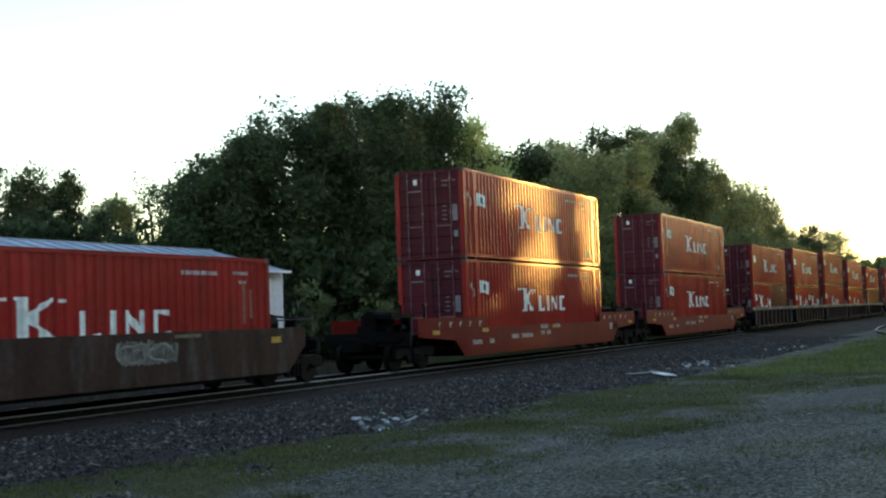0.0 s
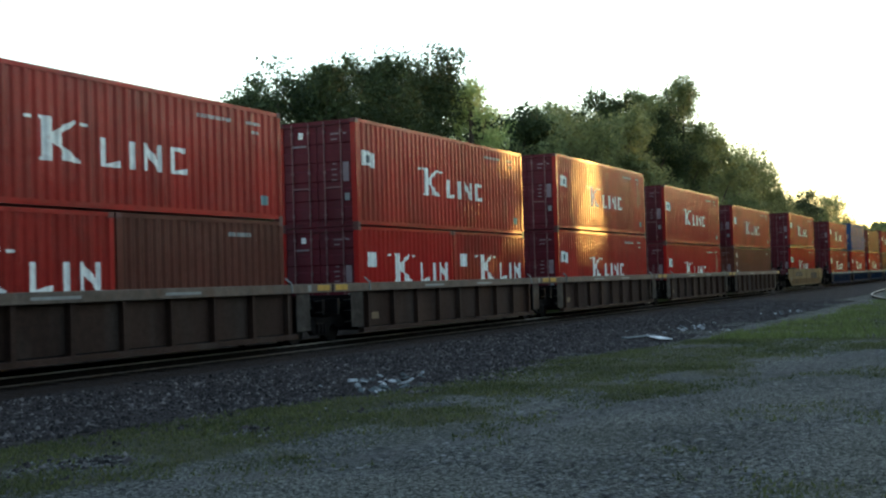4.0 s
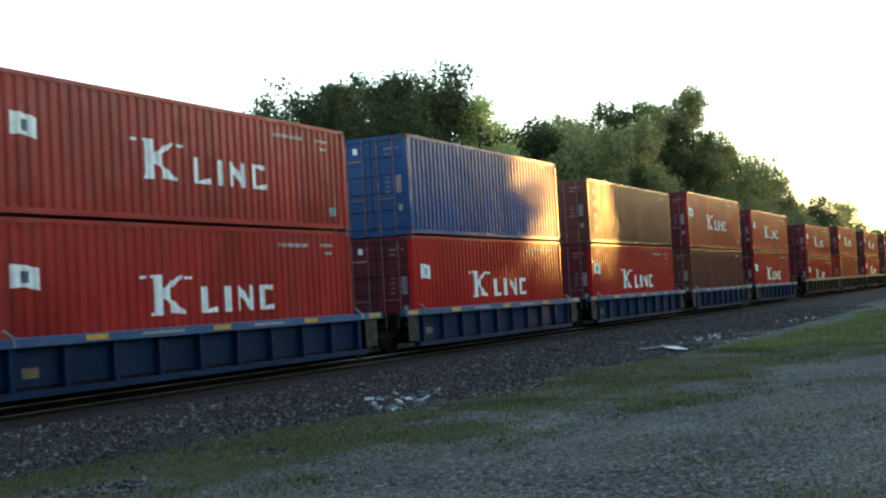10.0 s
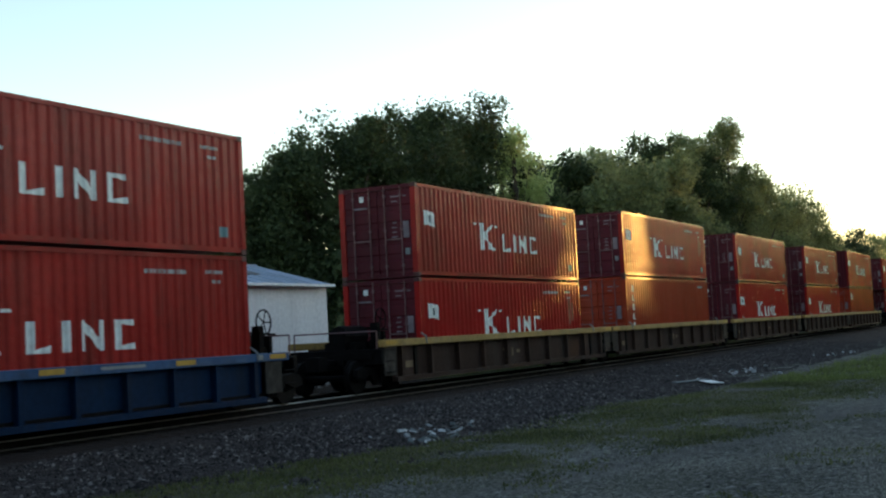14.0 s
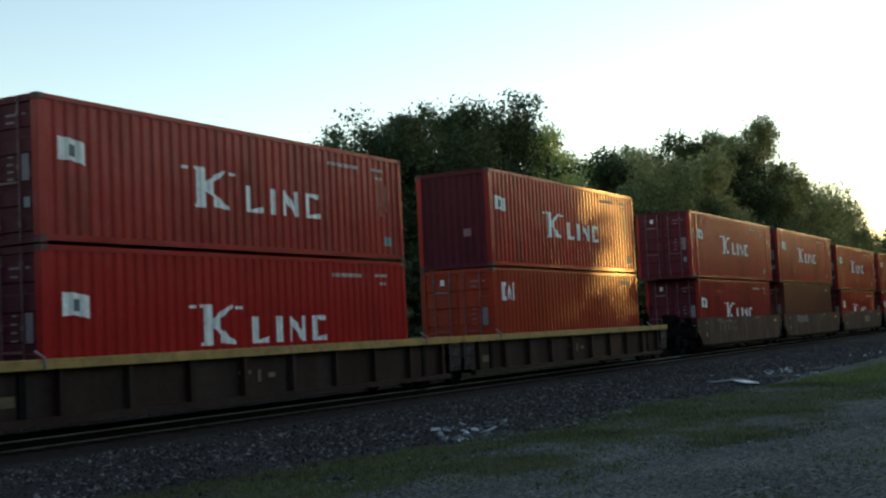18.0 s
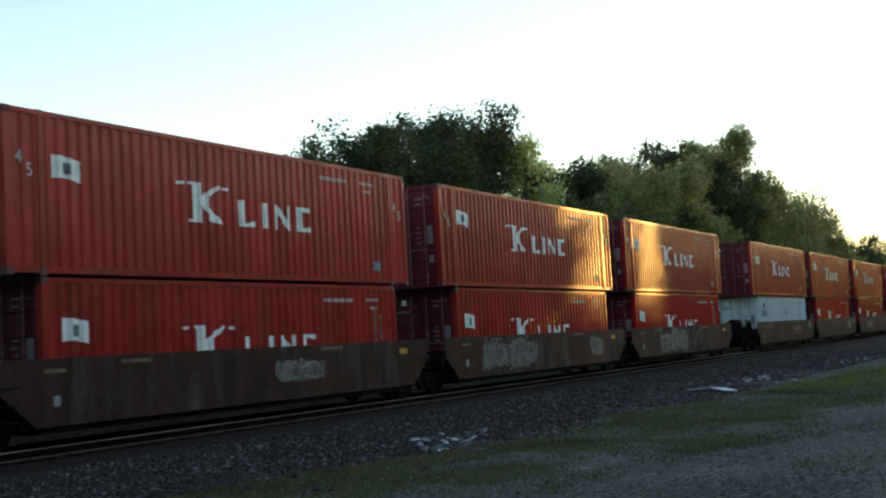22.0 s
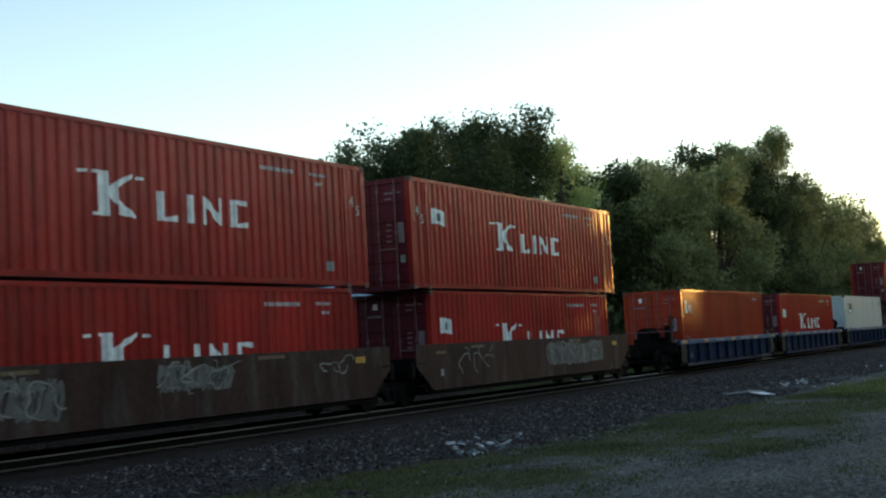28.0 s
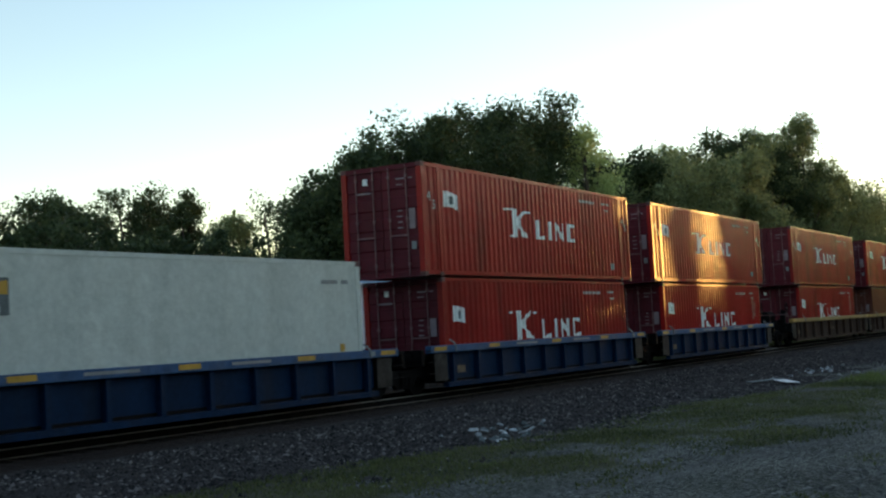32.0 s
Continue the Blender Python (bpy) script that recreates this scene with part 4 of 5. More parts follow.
    for i in range(len(pr) - 1):
        f = (lo[i], lo[i + 1], hi[i + 1], hi[i])
        bm.faces.new(f if sign < 0 else f[::-1])
    return bm


def painted(shapes, pr, y, lift=0.004):
    """Paint laid on the ribbed side: shapes are trapezoids with upright ends (xa, z0, z1, xb, z0, z1), cut at every fold."""
    bm = bmesh.new()
    for xa, a0, a1, xb, b0, b1 in shapes:
        for (p0, d0), (p1, d1) in zip(pr, pr[1:]):
            s0, s1 = max(xa, p0), min(xb, p1)
            if s1 - s0 < 1e-4:
                continue
            q = []
            for sx in (s0, s1):
                f = (sx - xa) / (xb - xa)
                g = (sx - p0) / (p1 - p0)
                yy = y + d0 + (d1 - d0) * g - lift
                q.append((sx, yy, a0 + (b0 - a0) * f, a1 + (b1 - a1) * f))
            bm.faces.new([bm.verts.new(c) for c in ((q[0][0], q[0][1], q[0][2]), (q[1][0], q[1][1], q[1][2]), (q[1][0], q[1][1], q[1][3]), (q[0][0], q[0][1], q[0][3]))])
    return bm


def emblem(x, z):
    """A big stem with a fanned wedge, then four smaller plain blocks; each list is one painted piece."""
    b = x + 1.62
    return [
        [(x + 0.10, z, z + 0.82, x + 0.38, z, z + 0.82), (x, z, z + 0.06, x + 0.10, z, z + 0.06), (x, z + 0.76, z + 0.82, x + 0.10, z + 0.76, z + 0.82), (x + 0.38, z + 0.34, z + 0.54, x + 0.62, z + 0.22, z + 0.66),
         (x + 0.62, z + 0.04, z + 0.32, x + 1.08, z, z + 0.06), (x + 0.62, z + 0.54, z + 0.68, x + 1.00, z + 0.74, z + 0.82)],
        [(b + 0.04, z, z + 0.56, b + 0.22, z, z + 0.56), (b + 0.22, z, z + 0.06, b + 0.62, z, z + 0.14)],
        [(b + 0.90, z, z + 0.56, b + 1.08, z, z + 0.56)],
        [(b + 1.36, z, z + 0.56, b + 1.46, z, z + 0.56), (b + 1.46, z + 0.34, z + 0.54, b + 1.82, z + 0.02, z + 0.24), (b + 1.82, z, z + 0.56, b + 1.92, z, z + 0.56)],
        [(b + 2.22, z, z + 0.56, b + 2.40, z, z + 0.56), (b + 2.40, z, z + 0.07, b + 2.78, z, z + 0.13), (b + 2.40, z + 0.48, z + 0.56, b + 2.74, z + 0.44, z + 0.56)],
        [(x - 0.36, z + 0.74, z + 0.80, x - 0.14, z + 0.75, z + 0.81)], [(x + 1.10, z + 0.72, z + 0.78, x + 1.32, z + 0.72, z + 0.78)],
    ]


def bars_row(x, z, widths, h, gap=0.05):
    out = []
    for w in widths:
        out.append((x, z, z + h, x + w, z, z + h))
        x += w + gap
    return out


def bars(bm, material, parent, label=""):
    return tagged(part("stencil", bm, material, parent, label), kind="stuff")


def make_container(color, length, height, style, label, seed=0):
    """style: 'emblem', 'blocks', 'column', 'plain', 'short'."""
    rs = random.Random(seed)
    c = tagged(new("shipping_container"), label, "container", "containers on the train")
    L2, W2, mt = length / 2, 1.219, M[color]
    y = -W2 + 0.012
    px0, px1 = -L2 + 0.15, L2 - 0.15
    z0, z1 = 0.155, height - 0.09
    part("side_panel", side_sheet(px0, px1, z0, z1, y, -1, style == "reefer"), mt, c, "corrugated painted steel side")
    part("side_panel", side_sheet(px0, px1, z0, z1, -y, 1, style == "reefer"), mt, c)
    part("roof", boxes((px0, px1, -W2 + 0.06, W2 - 0.06, height - 0.06, height - 0.025)), M["roof"] if color not in ("white", "blue") else mt, c, "dusty steel roof")
    part("floor", boxes((px0, px1, -W2 + 0.06, W2 - 0.06, 0.10, 0.14)), M["casting"], c)
    top = part("top_rail", boxes((px0, px1, -0.03, 0.03, -0.045, 0.045)), M["casting"] if color == "white" else mt, c)
    top.location = (0, -W2 + 0.03, height - 0.055)
    again(top, c, 0, W2 - 0.03, height - 0.055)
    bot = part("bottom_rail", boxes((px0, px1, -0.025, 0.025, -0.04, 0.07)), mt, c)
    bot.location = (0, -W2 + 0.040, 0.085)
    again(bot, c, 0, W2 - 0.028, 0.085)
    post = part("corner_post", bevelled(boxes((-0.08, 0.08, -0.08, 0.08, 0.118, height - 0.118)), 0.008), mt, c)
    post.location = (-L2 + 0.08, -W2 + 0.08, 0)
    for sx, sy in ((1, -1), (-1, 1), (1, 1)):
        again(post, c, sx * (L2 - 0.08), sy * (W2 - 0.08))
    cast = part("corner_casting", bevelled(boxes((-0.089, 0.089, -0.081, 0.081, 0, 0.118)), 0.01), M["casting"], c)
    cast.location = (-L2 + 0.087, -W2 + 0.079, 0)
    for sx in (-1, 1):
        for sy in (-1, 1):
            for zz in (0, height - 0.118):
                if (sx, sy, zz) != (-1, -1, 0):
                    again(cast, c, sx * (L2 - 0.087), sy * (W2 - 0.079), zz)
    if length > 13:
        ip = part("intermediate_post", bevelled(boxes((-0.075, 0.075, -0.012, 0.02, 0.12, height - 0.10)), 0.006), mt, c)
        ip.location = (-L2 + 0.84, -W2 + 0.004, 0)
        again(ip, c, L2 - 0.84, -W2 + 0.004)
        for sx in (-1, 1):
            for zz in (0, height - 0.112):
                again(cast, c, sx * (L2 - 0.84), -W2 + 0.085, zz)
    # front wall and doors
    part("front_wall", boxes((L2 - 0.06, L2 - 0.03, -W2 + 0.16, W2 - 0.16, 0.12, height - 0.12)), mt, c)
    part("door_header", boxes((-L2 + 0.01, -L2 + 0.09, -W2 + 0.16, W2 - 0.16, height - 0.13, height - 0.01)), M["shaded_door_red"] if color in ("red", "bright") else mt, c)
    part("door_sill", boxes((-L2 + 0.01, -L2 + 0.09, -W2 + 0.16, W2 - 0.16, 0.01, 0.13)), M["shaded_door_red"] if color in ("red", "bright") else mt, c)
    dx = -L2 + 0.05
    if style == "reefer":
        part("machine_panel", boxes((dx - 0.02, dx + 0.03, -1.05, 1.05, 0.98, height - 0.14)), M["white"], c, "pale blue-grey cooling unit cover")
        part("machine_recess", boxes((dx + 0.02, dx + 0.04, -1.05, 1.05, 0.14, 0.98)), M["shaded_grime"], c)
        part("compressor", bevelled(boxes((dx - 0.06, dx + 0.02, -0.85, -0.25, 0.22, 0.80)), 0.03), M["well_blue"], c)
        part("control_box", bevelled(boxes((dx - 0.06, dx - 0.02, 0.10, 0.46, 1.02, 1.44)), 0.02), M["mark"], c, "white framed control box")
        part("control_screen", boxes((dx - 0.066, dx - 0.06, 0.17, 0.39, 1.08, 1.38)), M["well_blue"], c)
        part("condenser_fan", rod(bmesh.new(), (dx - 0.05, -0.42, 1.20), (dx - 0.021, -0.42, 1.20), 0.27, n=18), M["shaded_grime"], c, "dark round condenser fan")
        part("fan_guard", rod(bmesh.new(), (dx - 0.056, -0.42, 1.20), (dx - 0.05, -0.42, 1.20), 0.09, n=12), M["bar"], c)
        part("warning_plate", boxes((dx - 0.024, dx - 0.02, 0.62, 0.78, 1.95, 2.25)), M["debris_dark"], c)
        part("wiring_box", bevelled(boxes((dx - 0.05, dx + 0.02, 0.30, 0.95, 0.30, 0.72)), 0.02), M["shaded_grime"], c)
    elif style == "blank_end":
        bm = bmesh.new()
        pr = ribs(-W2 + 0.16, W2 - 0.16, 0.23, 0.04)
        lo = [bm.verts.new((dx - 0.02 + d, yy, 0.13)) for yy, d in pr]
        hi = [bm.verts.new((dx - 0.02 + d, yy, height - 0.12)) for yy, d in pr]
        for i in range(len(pr) - 1):
            bm.faces.new((lo[i + 1], lo[i], hi[i], hi[i + 1]))
        # same darkened red as the doors, for an end in shade
        part("end_wall", bm, M["shaded_door_red"], c, "plain corrugated end wall, its red darkened for shade")
        part("end_core", boxes((dx + 0.03, dx + 0.05, -W2 + 0.16, W2 - 0.16, 0.13, height - 0.12)), M["shaded_door_red"], c)
        part("data_plate", boxes((dx - 0.026, dx - 0.022, -0.55, -0.30, height * 0.32, height * 0.40)), M["bar"], c)
    else:
        w = W2 - 0.17
        for sg in (-1, 1):
            hh = (height - 0.34) / 5
            out = [(dx + 0.035, 0.14), (dx + 0.035, height - 0.14), (dx, height - 0.14)]
            for i in range(4, -1, -1):
                zb = 0.20 + i * hh
                out += [(dx, zb + hh * 0.66), (dx - 0.022, zb + hh * 0.60), (dx - 0.022, zb + hh * 0.06), (dx, zb)]
            out.append((dx, 0.14))
            bm = slab_of(bmesh.new(), out, *sorted((0.012 * sg, w * sg)))
            leaf = part("door", bm, M["shaded_door_red"] if color in ("red", "bright") else mt, c, "panelled steel container door")
            for yy in (0.24, 0.76):
                bm = rod(bmesh.new(), (dx - 0.055, yy * sg, 0.05), (dx - 0.055, yy * sg, height - 0.05), 0.017, n=6)
                for zz in (0.3, height * 0.5, height - 0.35):
                    box(bm, dx - 0.075, dx - 0.02, yy * sg - 0.035, yy * sg + 0.035, zz, zz + 0.07)
                part("locking_bar", bm, M["bar"], leaf)
            part("handle", boxes((dx - 0.085, dx - 0.055, min(0.24 * sg, 0.74 * sg), max(0.24 * sg, 0.74 * sg), 1.05, 1.085)), M["bar"], leaf)
        # plates and stencils on the doors, as plain bars
        bm = bmesh.new()
        f = dx - 0.028
        for y0_, zf, w_, h_ in ((-0.95, 0.86, 0.16, 0.06), (-0.72, 0.86, 0.34, 0.06), (-0.66, 0.81, 0.26, 0.05), (-0.62, 0.58, 0.18, 0.05), (-0.62, 0.53, 0.22, 0.05), (-0.62, 0.48, 0.20, 0.05), (-0.62, 0.43, 0.22, 0.05), (0.30, 0.76, 0.62, 0.075)):
            box(bm, f - 0.003, f, y0_ + 0.02, y0_ + w_ * 0.8, height * zf, height * zf + h_ * 0.7)
        bars(bm, M["door_mark"], c)
        part("door_plate", boxes((f - 0.006, f, -0.98, -0.80, height * 0.42, height * 0.60)), M["door_mark"], c)
        part("door_plate", boxes((f - 0.006, f, -0.98, -0.84, height * 0.24, height * 0.31)), M["label"], c)
        part("door_seal", boxes((f - 0.006, f, 0.42, 0.56, height * 0.84, height * 0.90)), M["mark"], c)
    if style == "reefer":
        box_y = -W2 + 0.002
        bx = -L2 + 0.95
        part("brand_panel", boxes((bx, bx + 1.25, box_y - 0.004, box_y, height * 0.62, height * 0.83)), M["debris_dark"], c, "dark framed maker's panel")
        part("brand_patch", boxes((bx + 0.05, bx + 0.16, box_y - 0.008, box_y - 0.004, height * 0.635, height * 0.81), (bx + 0.24, bx + 1.05, box_y - 0.008, box_y - 0.004, height * 0.635, height * 0.70)), M["mark"], c)
        part("brand_stripe", slab_of(bmesh.new(), [(bx + 0.55, height * 0.745), (bx + 1.22, height * 0.735), (bx + 1.22, height * 0.815), (bx + 0.9, height * 0.80)], box_y - 0.008, box_y - 0.004), M["yellow"], c, "yellow stripe")
        part("caution_plate", boxes((L2 - 0.9, L2 - 0.72, box_y - 0.004, box_y, height * 0.30, height * 0.36)), M["yellow"], c)
        bars(boxes((L2 - 1.5, L2 - 0.9, box_y - 0.004, box_y, height * 0.82, height * 0.85), (L2 - 0.75, L2 - 0.5, box_y - 0.004, box_y, height * 0.82, height * 0.85)), M["label"], c)
        return c
    pr = ribs(px0, px1)
    off = (length - 12.19) / 2
    xl = -L2 + off
    tall = 0.15 if length < 13 and height > 2.7 else 0.0
    logo_z = height - 1.72 - tall
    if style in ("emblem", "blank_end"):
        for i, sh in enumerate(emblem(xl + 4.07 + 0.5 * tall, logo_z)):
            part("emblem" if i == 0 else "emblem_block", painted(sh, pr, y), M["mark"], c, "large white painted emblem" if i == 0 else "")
        k_ = rs.uniform(-0.05, 0.05)
        fx, fz = xl + rs.uniform(0.34, 0.56), height - 0.6 * tall - 0.70 + k_
        part("placard", painted([(fx, fz - 0.42, fz, fx + 0.30, fz - 0.40, fz - 0.01), (fx + 0.30, fz - 0.40, fz - 0.01, fx + 0.68, fz - 0.47, fz - 0.07)], pr, y, 0.007), M["mark"], c, "white painted flag")
        part("placard_print", painted([(fx + 0.26, fz - 0.33, fz - 0.12, fx + 0.44, fz - 0.34, fz - 0.13)], pr, y, 0.010), M["debris_dark"], c)
        bars(painted(bars_row(xl + 8.9, height - 0.42, (0.07, 0.07, 0.07, 0.05, 0.16, 0.08, 0.12, 0.10, 0.05, 0.08, 0.12), 0.085, 0.025) + bars_row(xl + 10.75, height - 0.40, (0.08, 0.09, 0.08, 0.14, 0.10), 0.07, 0.03) + bars_row(xl + 10.95, height - 0.60, (0.08, 0.08, 0.06), 0.07, 0.03), pr, y), M["worn_mark"], c)
        part("sticker", painted([(xl + 11.27, 0.36, 0.58, xl + 11.57, 0.36, 0.58)], pr, y, 0.007), M["teal" if rs.random() < 0.6 else "label"], c)
        if rs.random() < 0.5:
            part("worn_streak", painted([(xl + 11.14, height * 0.42, height * 0.78, xl + 11.2, height * 0.42, height * 0.78), (xl + 11.42, height * 0.47, height * 0.72, xl + 11.47, height * 0.47, height * 0.72)], pr, y, 0.004), M["streak_mark"], c, "faded pale streaks")
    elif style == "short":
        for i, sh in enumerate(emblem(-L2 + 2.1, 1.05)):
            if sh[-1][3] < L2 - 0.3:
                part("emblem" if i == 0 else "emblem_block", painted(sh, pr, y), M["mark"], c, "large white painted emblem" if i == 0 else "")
        part("placard", painted([(-L2 + 0.5, height - 1.1, height - 0.7, -L2 + 1.0, height - 1.1, height - 0.7)], pr, y, 0.007), M["mark"], c, "white square placard")
    elif style == "blocks":
        x, z = xl + 0.62, height - 0.98
        part("emblem", painted([(x, z, z + 0.54, x + 0.12, z, z + 0.54), (x + 0.12, z, z + 0.12, x + 0.30, z, z + 0.12), (x + 0.12, z + 0.42, z + 0.54, x + 0.30, z + 0.42, z + 0.54),
                                (x + 0.34, z, z + 0.30, x + 0.46, z + 0.38, z + 0.54), (x + 0.46, z + 0.38, z + 0.54, x + 0.60, z, z + 0.30), (x + 0.68, z, z + 0.54, x + 0.84, z, z + 0.54)], pr, y), M["mark"], c, "white painted maker's emblem")
    elif style == "column":
        zz = height - 0.36
        sh = []
        for i in range(6 if height > 2.7 else 4):
            sh.append((xl + 0.74, zz - 0.25, zz - 0.21, xl + 1.06, zz - 0.25, zz - 0.21))
            sh.append((xl + 0.86, zz - 0.21, zz, xl + 0.98 - 0.03 * (i % 2), zz - 0.21, zz))
            zz -= 0.37 if height > 2.7 else 0.50
        part("emblem", painted(sh, pr, y), M["mark"], c, "column of small white painted blocks")
    if style in ("column", "plain", "blocks"):
        bars(painted(bars_row(xl + 10.5 if length > 10 else 0.8, height - 0.40, (0.3, 0.4, 0.12), 0.09), pr, y), M["label"], c)
    if length > 13:
        for sx in (-1, 1):
            words("4", 0.36, M["worn_mark"], "length_mark", c, pose(sx * (L2 - 0.46) - 0.22, -W2 - 0.002, height * 0.66))
            words("5", 0.34, M["worn_mark"], "length_mark", c, pose(sx * (L2 - 0.46) + 0.02, -W2 - 0.002, height * 0.59))
    if color == "white":
        part("patch_plate", painted([(-5.35, 1.45, 1.85, -4.25, 1.45, 1.85)], pr, y, 0.006), M["label"], c)
        part("patch_plate", painted([(-4.95, 1.93, 2.2, -4.55, 1.93, 2.2)], pr, y, 0.006), M["stencil"], c)
        part("vent_cover", painted([(0.55, 1.5, 1.8, 0.78, 1.5, 1.8)], pr, y, 0.006), M["bar"], c)
        part("vent_cover", painted([(0.6, 0.7, 0.92, 0.75, 0.7, 0.92)], pr, y, 0.006), M["bar"], c)
        part("rust_edge", painted([(px0, z0, z1, px0 + 0.2, z0, z1)], pr, y, 0.006), M["stencil"], c)
    return c


# ---- well cars ----
# Origin on the rail top in the middle of the car; side walls at y = -1.42 and 1.42.
KINDS = {
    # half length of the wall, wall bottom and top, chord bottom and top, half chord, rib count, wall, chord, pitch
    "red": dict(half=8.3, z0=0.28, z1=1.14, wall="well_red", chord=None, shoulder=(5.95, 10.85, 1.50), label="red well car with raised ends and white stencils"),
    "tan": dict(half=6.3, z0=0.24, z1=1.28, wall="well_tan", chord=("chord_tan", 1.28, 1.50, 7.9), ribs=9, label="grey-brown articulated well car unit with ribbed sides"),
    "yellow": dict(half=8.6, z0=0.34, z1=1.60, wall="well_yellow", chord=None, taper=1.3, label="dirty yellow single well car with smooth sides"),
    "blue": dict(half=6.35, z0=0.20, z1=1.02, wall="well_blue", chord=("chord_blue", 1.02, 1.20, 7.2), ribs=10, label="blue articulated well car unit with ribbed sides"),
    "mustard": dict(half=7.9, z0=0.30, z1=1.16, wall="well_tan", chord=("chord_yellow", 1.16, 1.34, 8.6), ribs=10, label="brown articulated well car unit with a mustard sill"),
    "rusty": dict(half=7.3, z0=0.34, z1=1.39, wall="well_brown", chord=None, taper=0.8, label="rusty dark brown well car with pale scrawls"),
    "brown": dict(half=7.3, z0=0.38, z1=1.54, wall="well_brown", chord=None, taper=0.8, label="dark brown articulated well car unit with graffiti"),
}


def truck_at(parent, x):
    """A two-axle truck: cast side frames, bolster, springs, wheels."""
    bm = bmesh.new()
    out = [(-1.25, 0.40), (-1.25, 0.62), (-0.95, 0.70), (-0.45, 0.66), (0.45, 0.66), (0.95, 0.70), (1.25, 0.62), (1.25, 0.40), (0.95, 0.36), (0.62, 0.48), (0.34, 0.20), (-0.34, 0.20), (-0.62, 0.48), (-0.95, 0.36)]
    slab_of(bm, out, -1.07, -0.95)
    slab_of(bm, out, 0.95, 1.07)
    box(bm, -0.22, 0.22, -1.1, 1.1, 0.30, 0.62)
    for sx in (-0.16, 0.0, 0.16):
        rod(bm, (sx, -1.08, 0.24), (sx, -1.08, 0.5), 0.06, n=6)
    t = part("truck", bm, M["shaded_grime"], parent, "greasy cast steel truck frame")
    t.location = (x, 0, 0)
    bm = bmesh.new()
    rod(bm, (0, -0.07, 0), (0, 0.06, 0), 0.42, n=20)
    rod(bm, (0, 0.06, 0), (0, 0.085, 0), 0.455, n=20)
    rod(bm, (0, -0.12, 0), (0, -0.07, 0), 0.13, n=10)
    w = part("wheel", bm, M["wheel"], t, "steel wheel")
    w.location = (-0.89, -0.79, 0.42)
    again(w, t, 0.89, -0.79, 0.42)
    again(w, t, -0.89, 0.79, 0.42, 180)
    again(w, t, 0.89, 0.79, 0.42, 180)
    bm = rod(bmesh.new(), (0, -0.8, 0.42), (0, 0.8, 0.42), 0.075, n=8)
    ax = part("axle", bm, M["shaded_grime"], t)
    ax.location = (-0.89, 0, 0)
    again(ax, t, 0.89)
    return t


def ribbon(bm, pts, w, y):
    """A painted stroke on the wall."""
    prev = None
    for i, (x, z) in enumerate(pts):
        a = pts[max(0, i - 1)]
        b = pts[min(len(pts) - 1, i + 1)]
        d = Vector((b[0] - a[0], b[1] - a[1]))
        d = d.normalized() if d.length else Vector((1, 0))
        n_ = Vector((-d.y, d.x)) * w
        q = (bm.verts.new((x + n_.x, y, z + n_.y)), bm.verts.new((x - n_.x, y, z - n_.y)))
        if prev:
            bm.faces.new((prev[0], prev[1], q[1], q[0]))
        prev = q


def spray_tag(car, rs, mid, wide, low_, high, bold, yf):
    """Swollen letters that nobody can read: hatched bodies, swirling outlines, a few drips and flares."""
    n_ = max(2, int(wide / 0.62))
    tall = high - low_
    body, shade, edge, glint = bmesh.new(), bmesh.new(), bmesh.new(), bmesh.new()
    for k_ in range(n_):
        xc = mid + wide * ((k_ + 0.5) / n_ - 0.5)
        half = wide / n_ * rs.uniform(0.5, 0.72)
        top, foot_ = rs.uniform(0.75, 1.0) * tall, rs.uniform(0.0, 0.2) * tall
        lean = rs.uniform(-0.3, 0.4)
        if bold:
            for i in range(26):
                f = -1.05 + 2.1 * (i + rs.random()) / 26
                x0, za, zb = xc + f * half, low_ + 0.6 * foot_ + rs.uniform(0, 0.14) * tall, low_ + top * rs.uniform(0.82, 1.0)
                bow = rs.uniform(-0.14, 0.14)
                pts = [(x0 + lean * (t_ - 0.5) * tall + bow * math.sin(math.pi * t_), za + (zb - za) * t_) for t_ in (0, 0.2, 0.4, 0.6, 0.8, 1)]
                ribbon(body, pts, rs.uniform(0.024, 0.05), yf - 0.001 - 0.00005 * i - 0.0013 * (k_ % 2))
            for i in range(5):
                x0, za = xc + rs.uniform(-1, 1) * half, low_ + rs.uniform(0.1, 0.6) * tall
                bow, run = rs.uniform(-0.1, 0.1), rs.uniform(0.2, 0.5) * tall
                pts = [(x0 + lean * t_ * run + bow * math.sin(3.1 * t_), min(za + run * t_, high)) for t_ in (0, 0.25, 0.5, 0.75, 1)]
                ribbon(shade, pts, rs.uniform(0.012, 0.03), yf - 0.0038 - 0.0001 * i)
        turns = rs.randint(2, 3)
        w1, w2, p1, p2 = rs.uniform(0.15, 0.4), rs.uniform(0.1, 0.35), rs.uniform(0, 6), rs.uniform(0, 6)
        pts = []
        for i in range(29):
            a = 2 * math.pi * i / 28
            r_ = 0.8 + w1 * math.sin(turns * a + p1) * 0.6 + w2 * math.sin((turns + 2) * a + p2) * 0.5
            z = low_ + foot_ + (top - foot_) * (0.5 + 0.5 * r_ * math.sin(a))
            pts.append((xc + half * r_ * math.cos(a) + lean * (z - low_ - tall / 2), min(max(z, low_), high)))
        ribbon(edge, pts[2:24] if bold else pts[3:20], rs.uniform(0.012, 0.022), yf - 0.0045 - 0.0001 * k_)
        for i in range(3 if bold else 1):
            x0, z0_ = xc + rs.uniform(-1, 1) * half, low_ + rs.uniform(0.2, 0.9) * tall
